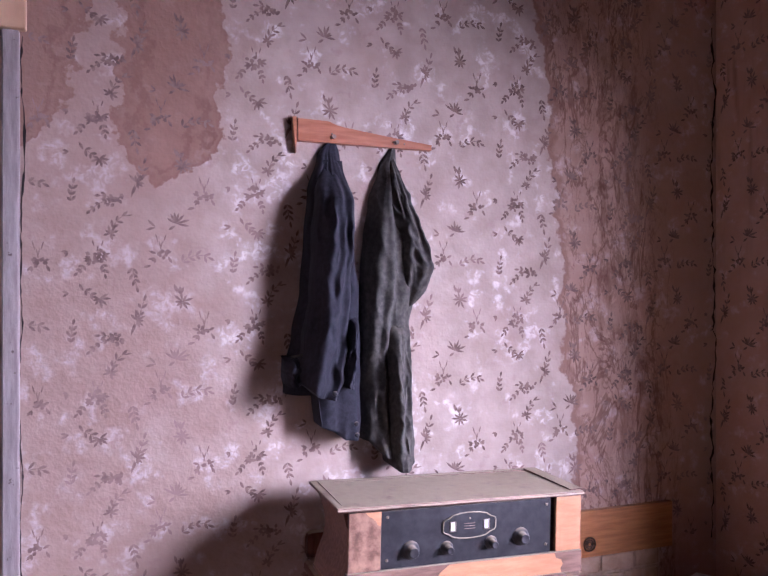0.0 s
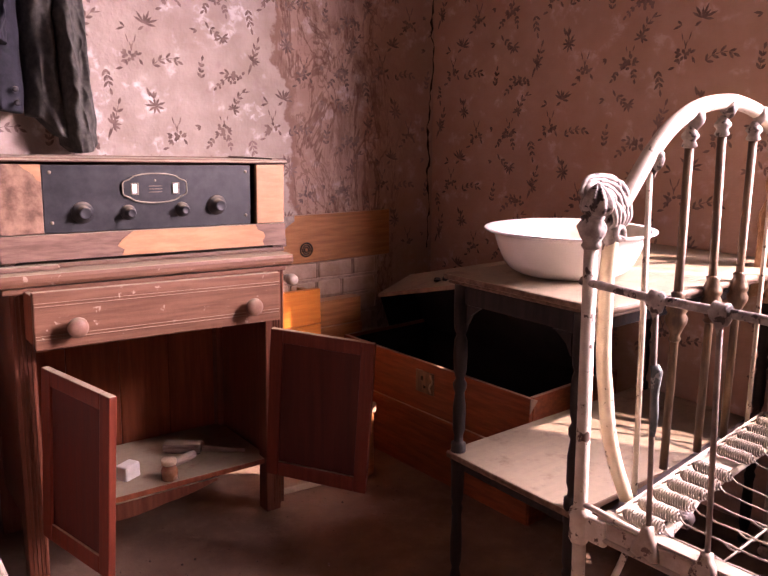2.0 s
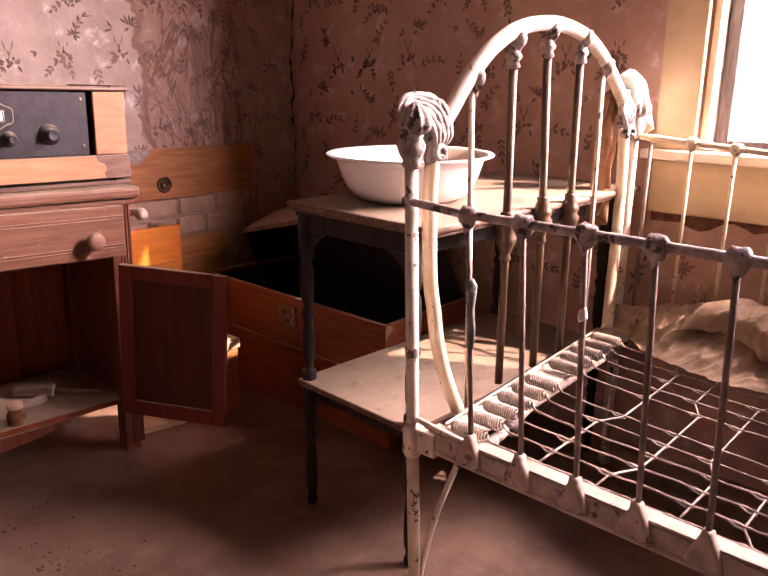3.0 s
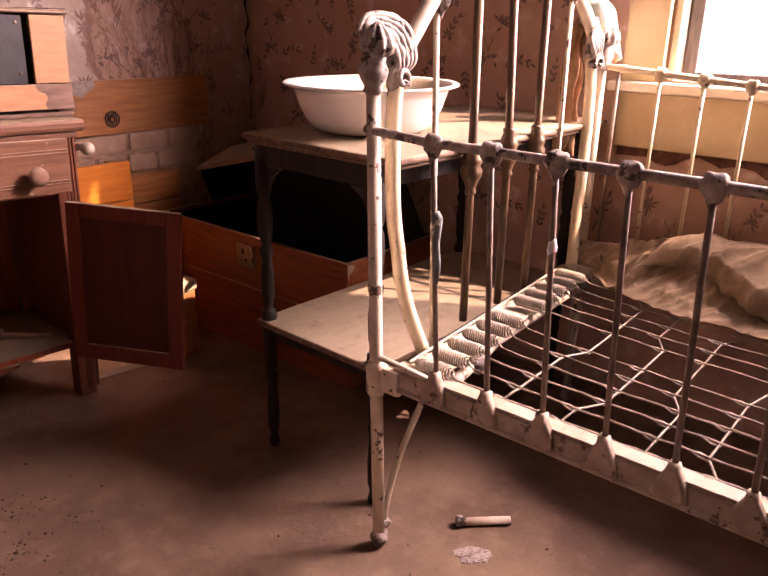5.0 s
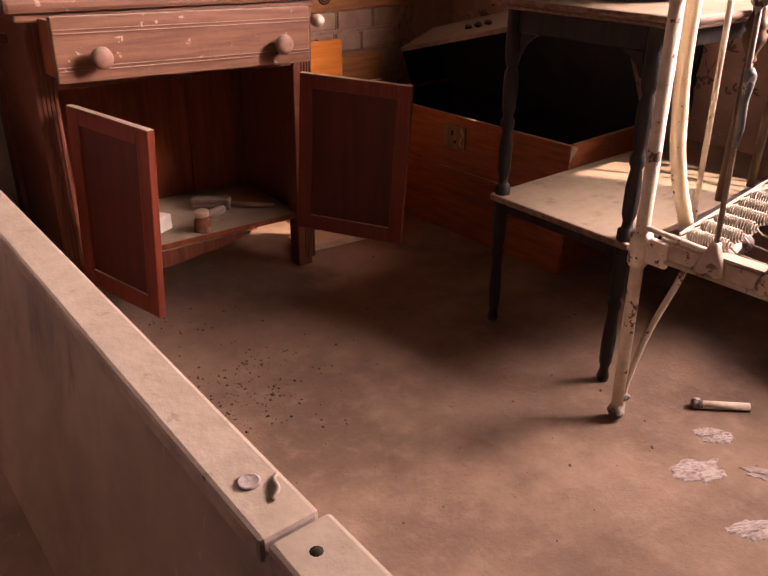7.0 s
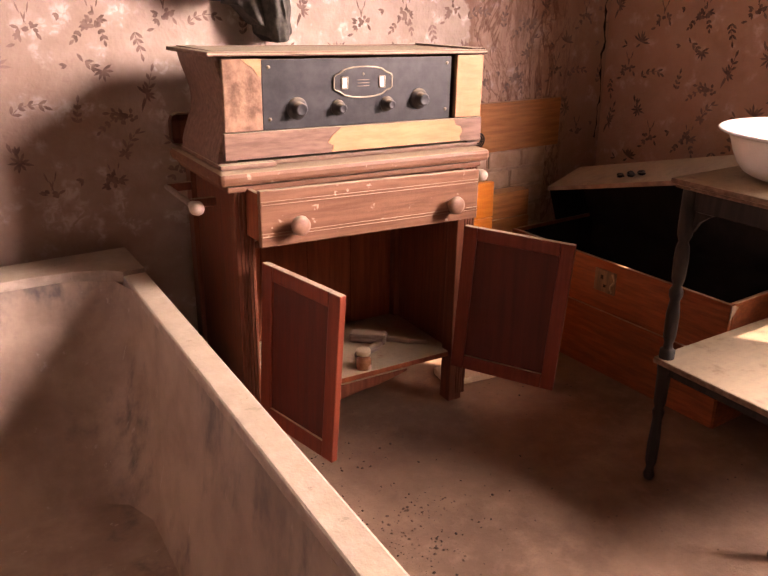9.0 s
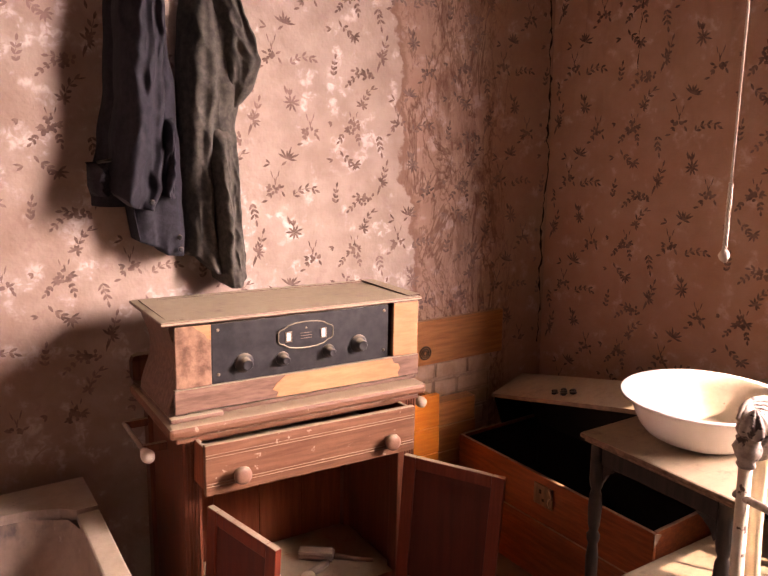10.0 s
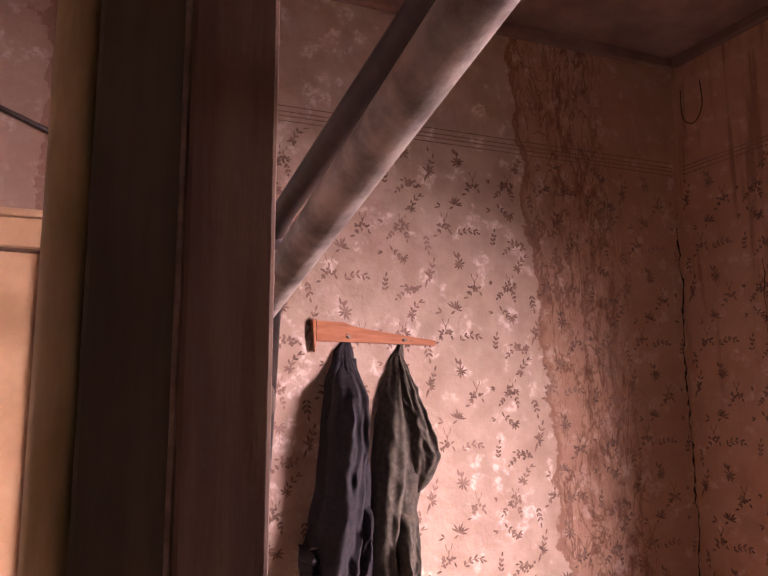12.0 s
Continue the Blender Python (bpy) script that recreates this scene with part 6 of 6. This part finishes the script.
# ---- hanging lamp socket and pull cord ----
lampc = thing("lamp_socket", "bare brass lamp socket hanging on a twisted cord", "lamp", pose(0, 0, 0))
part("cord", tube(B(), smooth_path([(0.945, 0.690, HIGH - 0.001), (0.951, 0.676, 2.8), (0.944, 0.668, 2.4), (0.950, 0.664, 2.12), (0.952, 0.662, 2.085)], 8), 0.0022, 6), M_ROPE, lampc)
part("shell", lathe(B(), [(0.003, 0.040), (0.008, 0.035), (0.0112, 0.026), (0.0118, 0.010), (0.0110, 0.007), (0.0124, 0.0), (0.0124, -0.016), (0.0106, -0.017), (0.0095, -0.008)], 18, pose(0.955, 0.661, 2.042, 0, -10, 0), cap=False), M_BRASS, lampc, "dull brass socket shell")
cordp = thing("pull_cord", "long white cotton pull cord with a frayed knotted end", "cord", pose(0, 0, 0))
part("chain", tube(B(), [(0.962, 0.668, 2.075), (0.990, 0.716, 2.045), (1.000, 0.727, 2.00), (1.003, 0.727, 1.92)], 0.0011, 6), M_BRASS, cordp)
part("string", tube(B(), [(1.003, 0.727, 1.925), (1.000, 0.727, 1.6), (0.996, 0.725, 1.36)], 0.0018, 6), M_ROPE, cordp)
bm = B()
for q in range(3):
    tube(bm, [(0.996 + 0.0018 * math.cos(z * 260 + q * 2.1), 0.725 + 0.0018 * math.sin(z * 260 + q * 2.1), 1.37 - z) for z in [k * 0.0028 for k in range(35)]], 0.0018, 5)
lump(bm, (0.996, 0.725, 1.272), (0.0065, 0.0065, 0.010), 3, 0.5, 2)
part("frayed_end", bm, M_ROPE, cordp)
bm = B()
lump(bm, (1.003, 0.727, 1.912), (0.005, 0.005, 0.008), 5, 0.5, 2)
part("knot", bm, M_ROPE, cordp)

# ---- crack in the corner and drip marks ----
rng = random.Random(21)


def crack(x, z0, z1, y, jig, wide):
    bm = B()
    z, pts = z0, []
    off = 0.0
    while z < z1:
        off = 0.75 * off + rng.uniform(-jig, jig)
        pts.append((x + off, z, wide * (0.25 + rng.random() ** 2 * 1.3)))
        z += rng.uniform(0.012, 0.03)
    a = [(bm.verts.new((p[0] - p[2], y, p[1])), bm.verts.new((p[0] + p[2], y, p[1]))) for p in pts]
    for s, t in zip(a, a[1:]):
        bm.faces.new((s[0], s[1], t[1], t[0]))
    return bm


part("crack", crack(2.108, 0.62, 2.55, NORTH - 0.003, 0.008, 0.0048), M_CRACK, wall_north, "dark torn seam in the corner")
part("crack", crack(0.385, 1.62, 2.35, -0.003, 0.004, 0.0016), M_CRACK, wall_east)
part("crack", crack(-0.258, 0.2, 2.26, NORTH - 0.003, 0.003, 0.0028), M_CRACK, wall_north)
# frieze lines
for z in (2.772, 2.790, 2.806, 2.826):
    part("border_line", box(B(), -0.24, 2.10, NORTH - 0.0022, NORTH - 0.001, z, z + 0.003), M_INK, wall_north)
for z in (2.772, 2.790, 2.806):
    part("border_line", box(B(), 0.03, 3.6, -0.0022, -0.001, z, z + 0.003), M_INK, wall_east)
bm = tube(B(), smooth_path([(0.05, -0.002, 3.15), (0.052, -0.002, 3.03), (0.09, -0.002, 2.985), (0.13, -0.002, 2.99), (0.16, -0.002, 3.05), (0.155, -0.002, 3.15)], 8), 0.0022, 5)
part("drip_mark", bm, M_CRACK, wall_east)

wp = part("wall_pipe", tube(B(), [(-0.95, NORTH - 0.012, 2.86), (-0.62, NORTH - 0.014, 2.735), (-0.28, NORTH - 0.012, 2.60)], 0.0085, 10), M_DARKPIPE)
tagged(wp, "thin dark pipe running slantwise over the wallpaper", "pipe")
bm = prism(B(), [(-0.335, 2.90), (-0.318, 2.91), (-0.302, 2.80), (-0.296, 2.70), (-0.305, 2.63), (-0.316, 2.64), (-0.322, 2.74)], NORTH - 0.007, NORTH - 0.003)
part("torn_strip", bm, M_PALEKNOB, wall_north, "pale torn edge of the wallpaper")

# paper torn and browned along the foot of the window board
rng = random.Random(17)
low_ = WIN[2] - 0.167
out = [(WIN[0] - 0.10, low_ + 0.002)]
for k in range(46):
    out.append((WIN[0] - 0.10 + 1.16 * k / 45, low_ - 0.006 - 0.034 * max(0.0, 0.35 + noise.noise(Vector((k * 0.31, 2, 0)))) - 0.008 * rng.random()))
out.append((WIN[1] + 0.10, low_ + 0.002))
part("torn_edge", prism(B(), out, -0.0035, -0.0012), M_TORN, wall_east, "dark ragged tear under the window board")

# ---- floor litter ----
stick = thing("pipe_piece", "short piece of cream-painted iron tube lying on the floor", "pipe piece", pose(1.413, 0.716, 0, 0, 0, -44))
part("tube", tube(B(), [(0, 0, 0.009), (0.107, 0, 0.009)], 0.0085, 12), M_IRON, stick)
part("collar", lathe(B(), [(0.009, -0.004), (0.0115, 0), (0.0115, 0.009), (0.009, 0.012)], 12, pose(-0.002, 0, 0.0115, 0, 90)), M_CAST, stick)
rng = random.Random(8)
for x, y, sx, sy, rot in ((1.241, 0.604, 0.052, 0.034, -35), (1.335, 0.510, 0.062, 0.017, -62), (1.361, 0.640, 0.038, 0.024, -40), (1.249, 0.424, 0.05, 0.03, 20), (1.19, 0.465, 0.055, 0.026, -30)):
    bm = B()
    r = bmesh.ops.create_grid(bm, x_segments=18, y_segments=18, size=1)
    dead = []
    for v in bm.verts:
        rr = v.co.length * (1 + 0.55 * noise.noise(Vector((v.co.x * 1.8 + x * 40, v.co.y * 1.8, 1))))
        h = max(0.0, 1 - rr)
        v.co = Vector((v.co.x * sx, v.co.y * sy, 0.0042 * h ** 0.4 + 0.003 * noise.noise(v.co * 6 + Vector((x * 9, 0, 0))) * (1 if h > 0 else 0) - (0.004 if h <= 0 else 0)))
    p = part("plaster_patch", bm, M_PLASTERLUMP)
    tagged(p, "pale crumbled plaster patch stuck to the floor", "plaster", "plaster patches on the floor")
    p.matrix_world = pose(x, y, 0, 0, 0, rot)
roll = part("paper_roll", lathe(B(), [(0.013, 0), (0.016, 0.002), (0.016, 0.062), (0.013, 0.064), (0.012, 0.05)], 16, pose(0, 0, 0.016, 0, 90, 0)), M_GREYWOOD)
tagged(roll, "small dusty rolled scrap on the floor beside the tub", "scrap").matrix_world = pose(0.575, 1.36, 0, 0, 0, 35)


def crumbs(count, spots, big):
    vs, fs = [], []
    rng = random.Random(31)
    for _ in range(count):
        cx_, cy_, sx, sy = rng.choice(spots)
        x, y = rng.gauss(cx_, sx), rng.gauss(cy_, sy)
        if x < 0.40 or x > 2.1 or y > 2.1 or y < -0.2 or (0.5 < x < 1.22 and y > 1.76):
            continue
        s = big * (0.35 + rng.random() ** 3 * 1.8)
        a = rng.uniform(0, math.pi)
        e = rng.uniform(0.35, 0.9)
        k = len(vs)
        for i in range(5):
            t = a + i * 2 * math.pi / 5
            u, w = s * math.cos(i * 2 * math.pi / 5), s * e * math.sin(i * 2 * math.pi / 5)
            vs.append((x + u * math.cos(a) - w * math.sin(a), y + u * math.sin(a) + w * math.cos(a), 0.0002))
        vs.append((x, y, s * 0.8))
        fs += [(k + i, k + (i + 1) % 5, k + 5) for i in range(5)]
    me = bpy.data.meshes.new("crumbs")
    me.from_pydata(vs, [], fs)
    me.materials.append(M_CHIP)
    return new("crumbs", me)


tagged(crumbs(760, ((0.69, 1.285, 0.055, 0.04), (0.635, 1.275, 0.02, 0.03), (0.72, 1.33, 0.05, 0.05), (0.83, 1.42, 0.05, 0.02), (0.82, 1.36, 0.07, 0.10), (0.80, 1.25, 0.10, 0.12), (0.72, 1.42, 0.05, 0.05), (1.1, 1.1, 0.35, 0.4), (1.2, 0.7, 0.3, 0.3), (0.75, 1.70, 0.12, 0.04), (1.4, 1.75, 0.12, 0.12)), 0.0025), "dark crumbs and grit scattered over the floor", "debris", kind="stuff")
